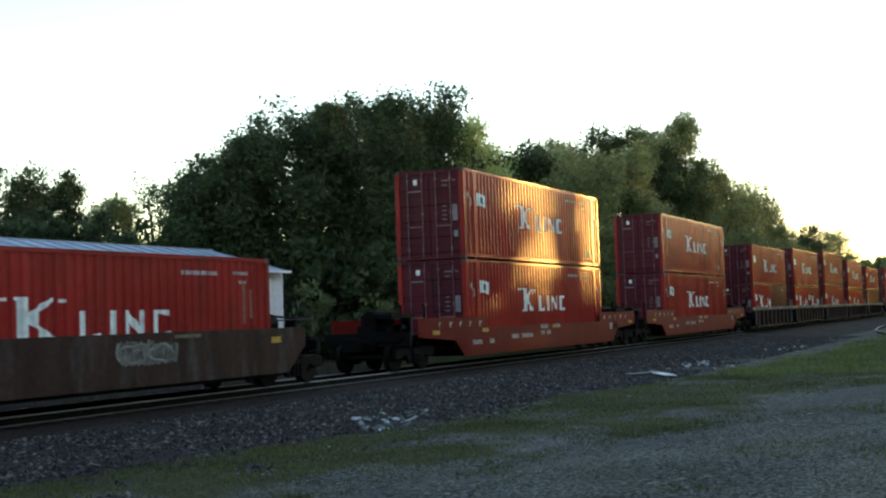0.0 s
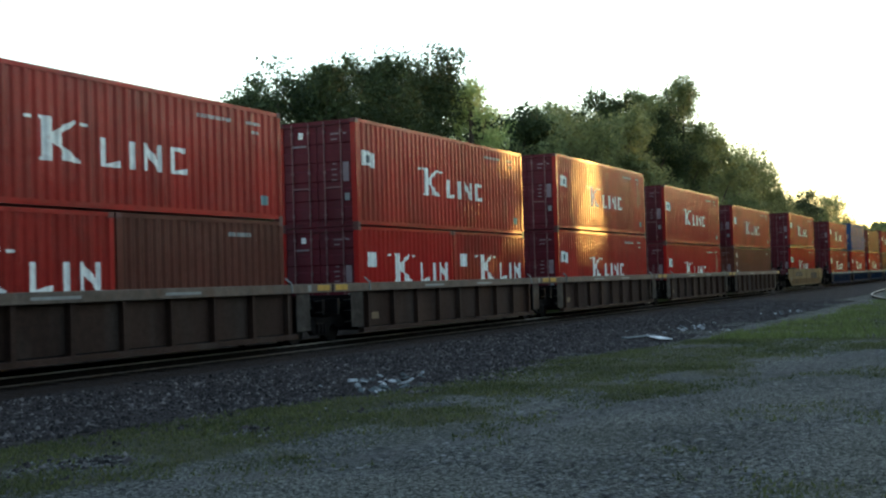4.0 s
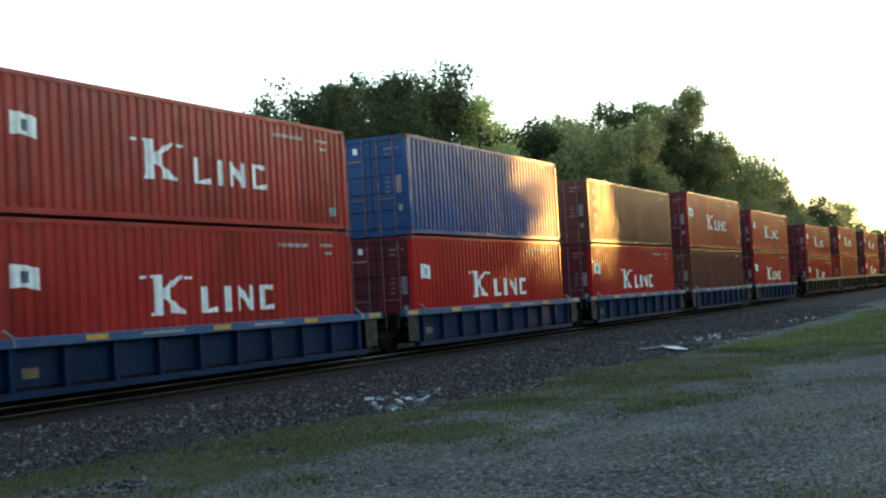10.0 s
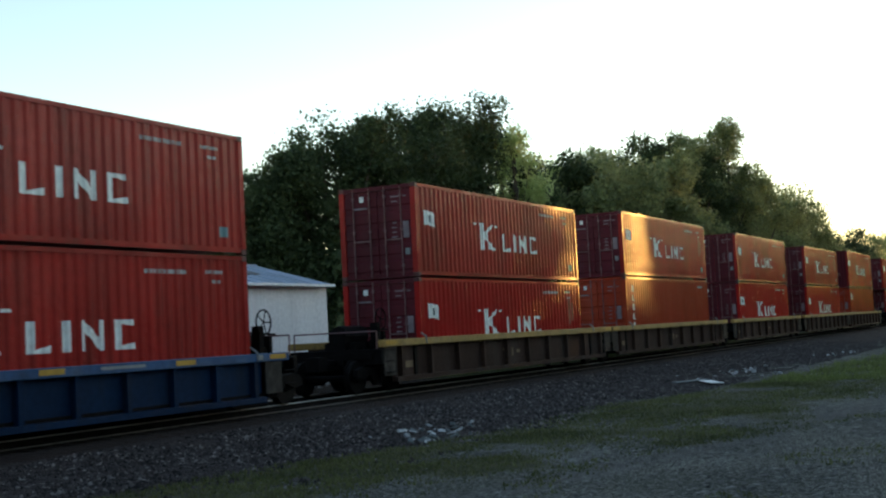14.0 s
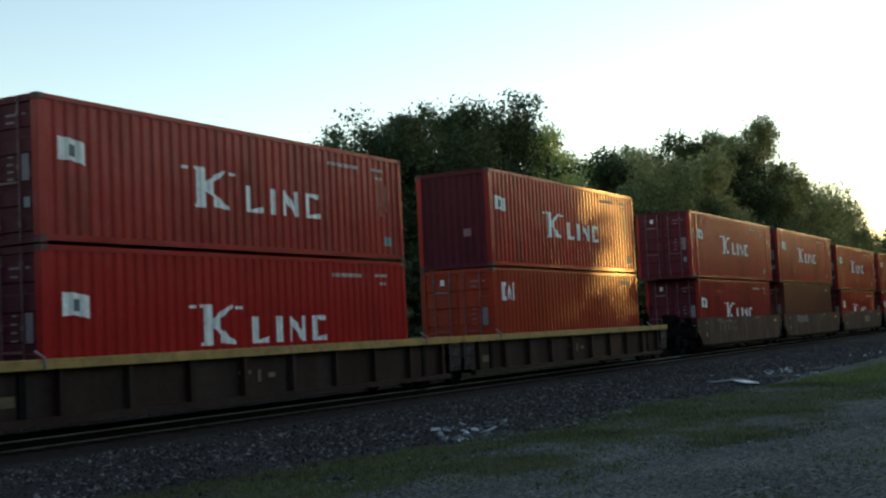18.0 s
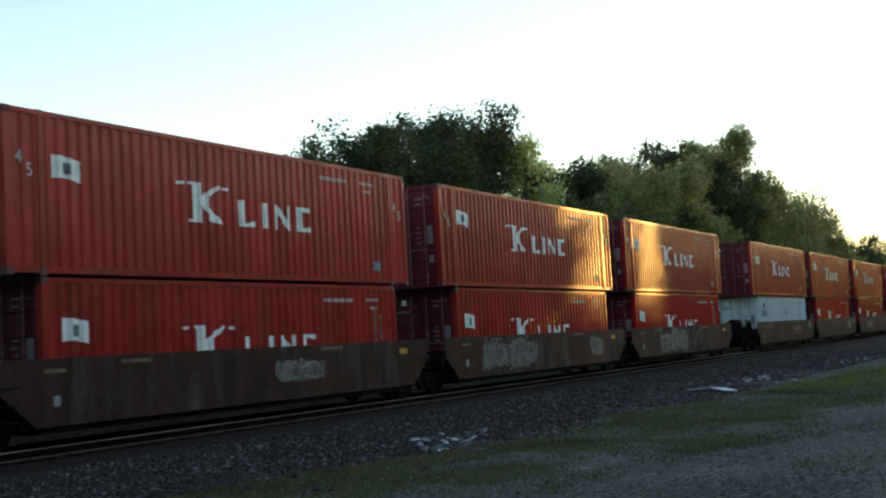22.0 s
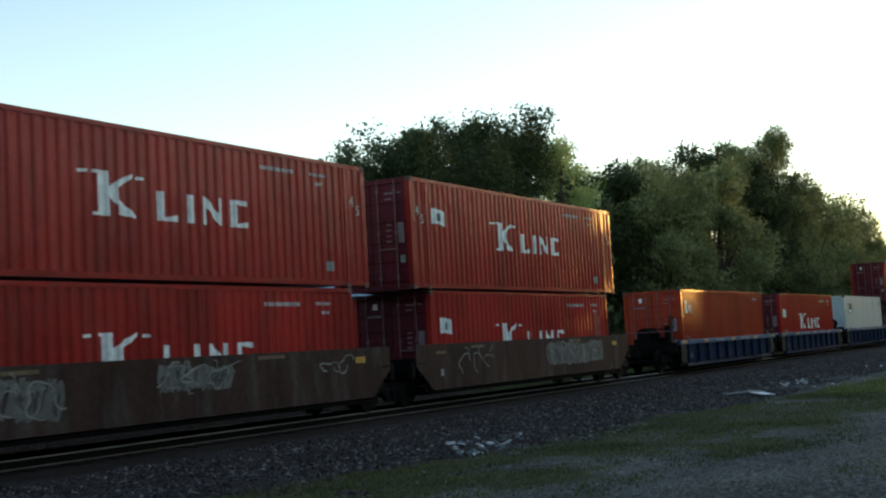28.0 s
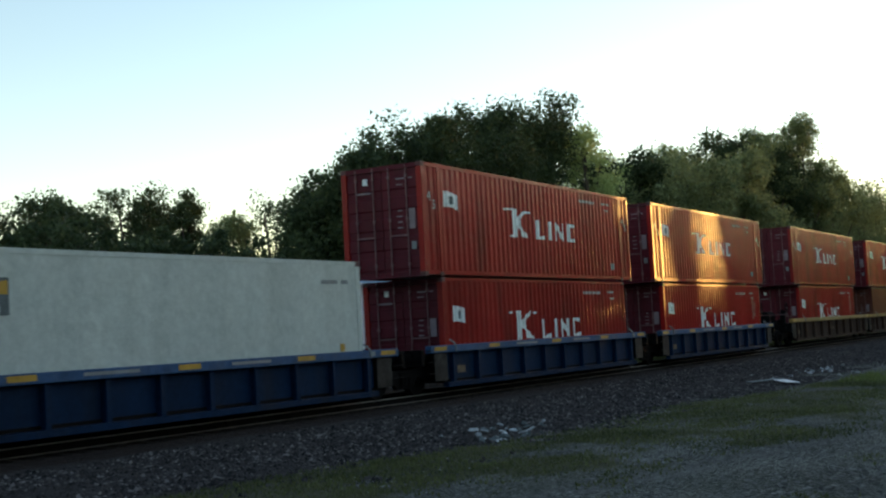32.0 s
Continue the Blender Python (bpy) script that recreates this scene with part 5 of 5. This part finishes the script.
            a, cv = rs.uniform(0, 6.3), rs.uniform(-0.5, 0.5)
            pts = []
            for q_ in range(7):
                pts.append((x0, min(max(z0_, low_), high)))
                x0, z0_, a = x0 + 0.07 * math.cos(a), z0_ + 0.07 * math.sin(a), a + cv
            ribbon(glint, pts, rs.uniform(0.010, 0.022), yf - 0.006 - 0.0001 * (k_ + i))
    for bm, mt in ((body, M["graffiti2"]), (shade, M["graffiti3"]), (edge, M["graffiti"]), (glint, M["graffiti"])):
        if len(bm.faces):
            tagged(part("graffiti", bm, mt, car, "faded chalky spray-painted graffiti"), kind="stuff")
        else:
            bm.free()


# graffiti on the brown cars: middle, width, lower and upper edge, bold or thin
TAGS = (
    ((-2.6, 2.6, 0.9, 1.4, 0),), ((-3.0, 2.6, 1.05, 1.46, 1), (2.0, 0.9, 1.1, 1.45, 0)), ((1.4, 1.5, 0.75, 1.25, 1),),
    ((-3.1, 3.7, 0.5, 1.5, 1), (4.3, 1.0, 0.6, 1.4, 1)), ((-1.95, 3.5, 0.42, 1.53, 1), (1.75, 1.3, 0.5, 1.45, 0)), ((-4.8, 1.6, 0.9, 1.4, 0), (6.1, 0.6, 1.0, 1.45, 1)),
    ((-0.5, 3.0, 0.7, 1.4, 0), (4.4, 1.2, 0.8, 1.4, 1)), ((-2.4, 2.6, 0.6, 1.4, 1), (2.8, 1.6, 0.8, 1.4, 0)), ((-4.4, 2.4, 0.56, 1.42, 1), (0.3, 1.9, 0.85, 1.45, 1), (5.1, 1.3, 0.95, 1.4, 0)),
    ((-4.0, 2.2, 0.6, 1.4, 0), (2.7, 4.0, 0.7, 1.44, 1)),
)


def make_well(kind, pitch, first=True, last=True, seed=0):
    K = KINDS[kind]
    rs = random.Random(seed)
    c = tagged(new("well_car"), K["label"], "rail car", "well cars of the train")
    Y = 1.42
    wall = M[K["wall"]]
    h, z0, z1 = K["half"], K["z0"], K["z1"]
    tp = K.get("taper", 0.9)
    if kind == "red":
        sh0, sh1, zs = K["shoulder"]
        out = [(-sh1, 0.95), (-h, 0.80), (-h + 0.7, z0), (h - 0.7, z0), (h, 0.80), (sh1, 0.95), (sh1, zs), (sh0, zs), (sh0 - 0.02, z1), (-sh0 + 0.02, z1), (-sh0, zs), (-sh1, zs)]
    else:
        out = [(-h, z0 + 0.62 if tp else z0), (-h + tp, z0), (h - tp, z0), (h, z0 + 0.62), (h, z1), (-h, z1)] if not K.get("ribs") else [(-h, z0), (h, z0), (h, z1), (-h, z1)]
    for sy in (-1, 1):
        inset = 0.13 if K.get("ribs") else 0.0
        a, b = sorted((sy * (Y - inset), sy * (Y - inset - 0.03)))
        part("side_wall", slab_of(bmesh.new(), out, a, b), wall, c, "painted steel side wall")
    if K.get("ribs"):
        n = K["ribs"]
        rib = part("rib", boxes((-0.06, 0.06, -0.06, 0.08, z0 + 0.02, z1)), wall, c)
        for sy in (-1, 1):
            for i in range(n):
                x = -h + 0.35 + (2 * h - 0.7) * i / (n - 1)
                if sy == -1 and i == 0:
                    rib.location = (x, -Y + 0.06, 0)
                else:
                    again(rib, c, x, sy * (Y - 0.06), 0, 0 if sy < 0 else 180)
        for sy in (-1, 1):
            a, b = sorted((sy * (Y - 0.16), sy * (Y + 0.01)))
            part("bottom_chord", boxes((-h, h, a, b, z0 - 0.05, z0 + 0.07)), wall, c)
    if K.get("ribs"):
        for sx in (-1, 1):
            a, b = sorted((sx * (h + 0.004), sx * (h + 0.62)))
            part("end_plate", bevelled(boxes((a, b, -Y + 0.01, -Y + 0.04, z0 + 0.12, z1 - 0.004)), 0.008), M["dust_plate"], c, "pale dusty steel end plate")
    if K.get("chord"):
        cm, c0, c1, ch = K["chord"]
        for sy in (-1, 1):
            a, b = sorted((sy * (Y - 0.13), sy * (Y + 0.045)))
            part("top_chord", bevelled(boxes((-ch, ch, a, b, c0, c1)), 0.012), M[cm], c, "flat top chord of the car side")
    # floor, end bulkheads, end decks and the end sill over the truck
    part("floor", boxes((-6.4, 6.4, -1.3, 1.3, 0.26, 0.34)), M["shaded_grime"], c)
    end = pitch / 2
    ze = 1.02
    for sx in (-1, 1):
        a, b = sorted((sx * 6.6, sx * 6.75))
        part("bulkhead", boxes((a, b, -1.33, 1.33, 0.34, min(z1, 1.2))), M["shaded_grime"], c)
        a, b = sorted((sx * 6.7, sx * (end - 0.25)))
        part("end_deck", boxes((a, b, -1.15, 1.15, ze - 0.16, ze), (a, b, -0.30, 0.30, 0.62, ze - 0.16)), M["shaded_grime"], c)
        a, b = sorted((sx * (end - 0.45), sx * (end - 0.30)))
        part("end_sill", bevelled(boxes((a, b, -1.40, 1.40, ze - 0.30, ze + 0.10)), 0.01), M["shaded_grime"], c)
        # ladder rungs at the corner
        iron = part("grab_iron", rod(bmesh.new(), (-0.2, 0, 0), (0.2, 0, 0), 0.014, n=5), M["shaded_grime"], c)
        iron.location = (sx * (end - 0.7), -Y - 0.03, 0.52)
        for i in (1, 2):
            again(iron, c, sx * (end - 0.7), -Y - 0.03, 0.52 + 0.28 * i)
    if first:
        truck_at(c, -(end - 1.3) if kind in ("red", "yellow") else -end + 0.9)
    else:
        truck_at(c, -end)
    if last:
        truck_at(c, (end - 1.3) if kind in ("red", "yellow") else end - 0.9)
    for sx, on in ((-1, first), (1, last)):
        if not on:
            continue
        bm = rod(bmesh.new(), (sx * (end - 0.5), 0, 0.80), (sx * (end + 0.62), 0, 0.80), 0.10, n=8)
        box(bm, *sorted((sx * (end + 0.35), sx * (end + 0.75))), -0.2, 0.2, 0.62, 0.98)
        part("coupler", bm, M["shaded_grime"], c, "knuckle coupler")
        # brake stand with a handwheel
        xb = sx * (end - (0.35 if kind == "tan" else 1.0))
        bm = bmesh.new()
        if kind not in ("red", "brown", "rusty"):
            box(bm, xb - 0.09, xb + 0.09, -0.95, -0.75, ze, ze + 0.78)
        box(bm, xb - 0.5, xb + 0.5, -0.55, 0.4, ze, ze + 0.30)
        rod(bm, (xb - 0.55, -0.05, ze + 0.46), (xb + 0.55, -0.05, ze + 0.46), 0.27, n=12)
        box(bm, xb - 0.62, xb - 0.50, -0.30, 0.20, ze, ze + 0.62)
        rod(bm, (xb + 0.1, -0.62, ze + 0.2), (xb + 0.7, -0.62, ze + 0.2), 0.13, n=8)
        rod(bm, (xb - 0.5, -0.70, ze + 0.66), (xb + 0.9, -0.70, ze + 0.58), 0.03, n=5)
        box(bm, xb + 0.5, xb + 0.62, -0.8, -0.55, ze, ze + 0.55)
        part("brake_gear", bm, M["shaded_grime"], c, "dark air reservoir and brake stand")
        bm = bmesh.new()
        if kind == "red":
            # two uprights with bent tops stand on the end deck
            for k_ in (0.75, 2.3):
                xs = sx * (end - k_)
                rd = rod(bmesh.new(), (xs, -0.9, ze), (xs, -0.9, ze + 0.85), 0.035, n=6)
                rod(rd, (xs, -0.9, ze + 0.85), (xs - 0.09, -0.9, ze + 0.88), 0.035, n=6)
                part("upright", rd, M["shaded_grime"], c)
            part("deck_gear", boxes((xb - 0.9, xb + 0.4, -0.95, -0.2, ze + 0.5, ze + 0.62)), M["shaded_grime"], c)
            bm.free()
            continue
        if kind in ("brown", "rusty") and sx < 0:
            bm.free()
            continue
        for i in range(20):
            a, b = 2 * math.pi * i / 20, 2 * math.pi * (i + 1) / 20
            rod(bm, (xb + 0.28 * math.cos(a), -1.02, ze + 0.86 + 0.28 * math.sin(a)), (xb + 0.28 * math.cos(b), -1.02, ze + 0.86 + 0.28 * math.sin(b)), 0.02, n=5)
        for i in range(5):
            a = 2 * math.pi * i / 5
            rod(bm, (xb, -1.02, ze + 0.86), (xb + 0.28 * math.cos(a), -1.02, ze + 0.86 + 0.28 * math.sin(a)), 0.015, n=4)
        part("handwheel", bm, M["shaded_grime"], c, "spoked brake handwheel")
        bm = bmesh.new()
        xr = sx * (end - 0.36)
        for yy in (-1.25, 1.25):
            rod(bm, (xr, yy, ze), (xr, yy, ze + 0.55), 0.018, n=5)
        rod(bm, (xr, -1.25, ze + 0.55), (xr, 1.25, ze + 0.55), 0.018, n=5)
        part("hand_rail", bm, M["bar"], c)
    yf = -Y - 0.004
    if K.get("chord"):
        cm, c0, c1, ch = K["chord"]
        yf = -Y - 0.049
        spots = (-ch + 0.45, -3.9, 0.0, 3.6, ch - 0.45)
        wd = 0.30
        if kind in ("blue", "mustard", "tan"):
            for x in spots if kind == "blue" else (-ch + 0.4, ch - 0.4):
                part("reflector", boxes((x - wd, x + wd, yf - 0.004, yf, c0 + 0.05, c1 - 0.03)), M["yellow"], c)
        if kind != "mustard":
            bars(boxes((1.2, 2.4, yf - 0.004, yf, c0 + 0.07, c0 + 0.13), (-2.6, -1.3, yf - 0.004, yf, c0 + 0.07, c0 + 0.13), (ch - 1.15, ch - 1.0, yf - 0.004, yf, c0 + 0.04, c1 - 0.03)), M["label"], c)
        for x in (-6.0, 6.0) if kind != "mustard" else (-6.3, 6.6):
            bm = rod(bmesh.new(), (x, -Y - 0.06, c0 + 0.02), (x - 0.02, -Y - 0.06, c1 + 0.02), 0.022, n=5)
            rod(bm, (x - 0.02, -Y - 0.06, c1 + 0.02), (x - 0.16, -Y + 0.02, c1 + 0.14), 0.022, n=5)
            part("lashing_hook", bm, M["label"], c)
        part("data_plate", boxes((-h + 0.7, -h + 1.1, -Y + 0.124, -Y + 0.13, z0 + 0.28, z0 + 0.46)), M["stencil"], c)
        if kind == "mustard":
            bars(boxes((-0.95, -0.55, -Y + 0.124, -Y + 0.13, z0 + 0.50, z0 + 0.58), (-0.80, -0.70, -Y + 0.124, -Y + 0.13, z0 + 0.30, z0 + 0.50), (-0.30, -0.20, -Y + 0.124, -Y + 0.13, z0 + 0.32, z0 + 0.58), (0.05, 0.30, -Y + 0.124, -Y + 0.13, z0 + 0.40, z0 + 0.50)), M["stencil"], c)
        if kind == "tan" and rs.random() < 0.7:
            part("emblem", boxes(*[(0.8 + 0.42 * i, 1.16 + 0.42 * i, -Y + 0.124, -Y + 0.13, z0 + 0.35, z0 + 0.58) for i in range(4)]), M["stencil"], c, "faded gold painted emblem")
    elif kind == "red":
        sh0, sh1, zs = K["shoulder"]
        bm = bmesh.new()
        for sx in (-1, 1):
            for i, w in enumerate((0.25, 0.18, 0.18, 0.24, 0.14)):
                x = sx * (sh0 + 0.5 + 0.75 * i)
                box(bm, x, x + w * 0.35, yf - 0.004, yf, zs - 0.30, zs - 0.14)
                box(bm, x + w * 0.35, x + w * 0.8, yf - 0.004, yf, zs - 0.19, zs - 0.14)
        for x, w, z in ((-3.7, 0.75, 0.72), (-2.75, 1.05, 0.72), (-7.0, 0.9, 0.62), (-5.6, 0.5, 0.62), (-0.9, 0.9, 1.0), (0.6, 0.55, 1.0), (-0.9, 0.45, 0.78), (-0.3, 0.45, 0.78)):
            for i in range(int(w / 0.13)):
                box(bm, x + 0.13 * i, x + 0.13 * i + 0.085, yf - 0.004, yf, z, z + 0.15 - 0.02 * (i % 2))
        bars(bm, M["worn_mark"], c, "white stencilled bars")
        words("53", 0.36, M["mark"], "length_mark", c, pose(7.2, yf - 0.003, 0.80))
        part("data_plate", boxes((7.75, 8.25, yf - 0.004, yf, 0.80, 1.05)), M["shaded_grime"], c)
        for x in (-9.9, -6.2, 9.9, 0.3):
            part("reflector", boxes((x, x + 0.5, yf - 0.004, yf, 1.0, 1.12)), M["yellow"], c)
    else:
        bm = bmesh.new()
        for x, w, z in ((-h + 1.0, 0.5, z1 - 0.25), (2.2, 0.9, z1 - 0.13), (-4.4, 0.8, z1 - 0.15)):
            box(bm, x, x + w, yf - 0.004, yf, z, z + 0.07)
        bars(bm, M["stencil"], c)
        part("reflector", boxes((h - 1.5, h - 1.1, yf - 0.004, yf, z1 - 0.34, z1 - 0.20)), M["yellow"], c)
        part("sign_plate", boxes((-h + 1.2, -h + 1.35, yf - 0.004, yf, 0.72, 0.90)), M["label"], c)
        if kind in ("brown", "rusty"):
            if seed == 5:
                part("emblem", boxes(*[(1.2 + 0.52 * i, 1.62 + 0.52 * i, yf - 0.004, yf, 0.92, 1.20) for i in range(4)], (1.1, 3.2, yf - 0.004, yf, 0.76, 0.82)), M["stencil"], c, "faded gold painted emblem over a bar")
            for gx_, wide, low_, high, bold in TAGS[seed]:
                spray_tag(c, rs, gx_, wide, low_, high, bold, yf)
        if kind == "yellow":
            part("stained_band", boxes((-7.2, 7.3, yf - 0.003, yf, 0.42, 0.84)), M["stained"], c, "rust-stained lower half of the side")
            part("patch", boxes((-5.4, -2.2, yf - 0.006, yf, 1.02, 1.34)), M["primer"], c, "grey overpainted patch")
            bars(boxes(*[(-5.0 + 0.62 * i, -4.6 + 0.62 * i, yf - 0.010, yf - 0.006, 1.08, 1.28) for i in range(4)]), M["stencil"], c)
            part("patch", boxes((2.3, 5.4, yf - 0.006, yf, 0.80, 1.27)), M["primer"], c, "grey overpainted patch")
            part("patch", boxes((5.85, 6.5, yf - 0.006, yf, 0.84, 1.34)), M["stained"], c, "rusty overpainted patch")
            for i in range(5):
                part("post_seam", boxes((-6.4 + 3.1 * i, -6.34 + 3.1 * i, yf - 0.012, yf, 0.40, z1)), wall, c)
            part("sill_board", boxes((-h + 0.3, -5.3, -1.5, -1.36, z1, z1 + 0.10)), M["shaded_grime"], c)
    return c


# ---- the train ----
HC, STD = 2.896, 2.591
TEXT = {"red": "faded red corrugated container with a white emblem", "bright": "bright red corrugated container with a white emblem", "brown": "dull brown corrugated container", "orange": "orange-brown corrugated container with white blocks",
        "blue": "dark blue corrugated container", "white": "pale grey-blue corrugated container", "reefer": "off-white smooth refrigerated container"}
STYLE = {"red": "emblem", "bright": "emblem", "brown": "plain", "orange": "blocks", "blue": "plain", "white": "plain", "reefer": "reefer"}
kept = {}
TRAIN = []


def container(color, length, height, u, z, style=None, variant=0):
    key = (color, length, height, style, variant)
    if key not in kept:
        st = style or STYLE[color]
        text = TEXT[color] if length > 7 else TEXT[color].replace("container", "short container")
        if st == "plain":
            text = text.replace("corrugated container with white blocks", "corrugated steel container, unmarked")
        if length > 13:
            text = text.replace("corrugated", "long corrugated")
        kept[key] = make_container(color, length, height, st, text, hash_of(key))
        ob = kept[key]
    else:
        ob = copy_thing(kept[key], pose(0, 0, 0))
    ob.location = (u, MID, z)
    TRAIN.append((ob, u, z))


def hash_of(key):
    return sum(ord(ch) * (i + 3) for i, ch in enumerate(str(key)))


def well(kind, u, pitch, first, last, seed):
    key = (kind, pitch, first, last, seed)
    if key not in kept:
        ob = kept[key] = make_well(kind, pitch, first, last, seed)
    else:
        ob = copy_thing(kept[key], pose(0, 0, 0))
    ob.location = (u, MID, 0)
    TRAIN.append((ob, u, 0))


def string(kind, pitch, base, loads, seed=0):
    """One articulated set: loads are (middle, upper, lower), a box being colour, length in feet and height."""
    for i, (u, upper, lower) in enumerate(loads):
        well(kind, u, pitch, i == 0, i == len(loads) - 1, seed + i if kind in ("brown", "rusty") else 0)
        z = base
        for level, b in enumerate((lower, upper)):
            if not b:
                continue
            if b[0] == "pair":
                for sx, col in ((-1, b[1]), (1, b[2])):
                    container(col, 6.06, STD, u + sx * 3.06, z, "short" if col in ("red", "bright") else "column")
                z += STD
                continue
            col, feet, hh = b[:3]
            container(col, 12.19 if feet == 40 else 13.72, hh, u, z, b[3] if len(b) > 3 else None, (i + level) % 2 if col in ("red", "bright") else 0)
            z += hh + 0.022


R45, R40, R40S = ("red", 45, HC), ("red", 40, HC), ("red", 40, STD)
V40, V40S = ("bright", 40, HC), ("bright", 40, STD)
BR, BRS = ("brown", 40, HC), ("brown", 40, STD)
string("rusty", 16.6, 0.42, [(-136.2, None, R40S)], 2)
string("red", 23.3, 0.45, [(-111.9, R45, R45)])
string("red", 23.3, 0.45, [(-88.12, R45, R45)])
string("tan", 15.9, 0.43, [(-66.8, R40S, ("pair", "red", "brown")), (-50.9, R40, ("pair", "bright", "red")), (-35.1, R40, R40), (-19.2, R40, V40S), (-3.2, R40S, ("brown", 40, STD, "column"))])
string("yellow", 20.6, 0.42, [(17.45, R40S, V40)])
string("blue", 15.8, 0.42, [(39.25, R40S, R40), (55.0, ("blue", 40, HC), V40), (70.7, ("brown", 40, STD, "column"), V40), (86.5, R40, BR), (102.25, R40S, R40)])
string("mustard", 17.9, 0.40, [(122.3, R40S, V40S), (139.65, R40S, ("orange", 40, HC, "column")), (158.1, R40S, V40), (176.5, R40S, V40), (193.75, ("red", 40, HC, "blank_end"), ("orange", 40, HC))])
string("brown", 15.6, 0.36, [(213.75, R45, R40), (229.1, R45, BR), (244.65, R45, R40S), (260.3, R45, R40S), (275.75, R45, V40S)], 0)
string("brown", 15.6, 0.35, [(295.8, R45, ("white", 40, STD)), (311.45, R45, V40S), (327.3, R45, R40S), (342.9, R45, R40S), (358.75, R45, R40S)], 5)
string("blue", 15.75, 0.34, [(378.85, None, ("orange", 40, HC)), (394.5, None, V40), (410.35, None, ("reefer", 40, HC)), (426.25, R45, R40S), (442.2, R45, V40S)])
string("mustard", 17.9, 0.40, [(461.4, R45, R40S), (478.9, R45, BRS), (496.5, R40, R40), (514.1, R40S, BR), (531.8, R40, R40S)])

# how far the train has come, by the second
PROGRESS = ((0.0, 154.77), (3.5, 94.71), (5.5, 60.34), (7.0, 34.45), (9.0, 0.0), (11.0, -34.61), (13.5, -77.62), (15.5, -112.17),
            (17.5, -146.6), (20.0, -189.23), (22.5, -231.19), (25.5, -282.18), (27.5, -316.19), (30.0, -358.7), (32.0, -392.78))


def motions():
    for ob, u, z in TRAIN:
        walk(ob, [(t, pose(u + s, MID, z)) for t, s in PROGRESS])


motions()
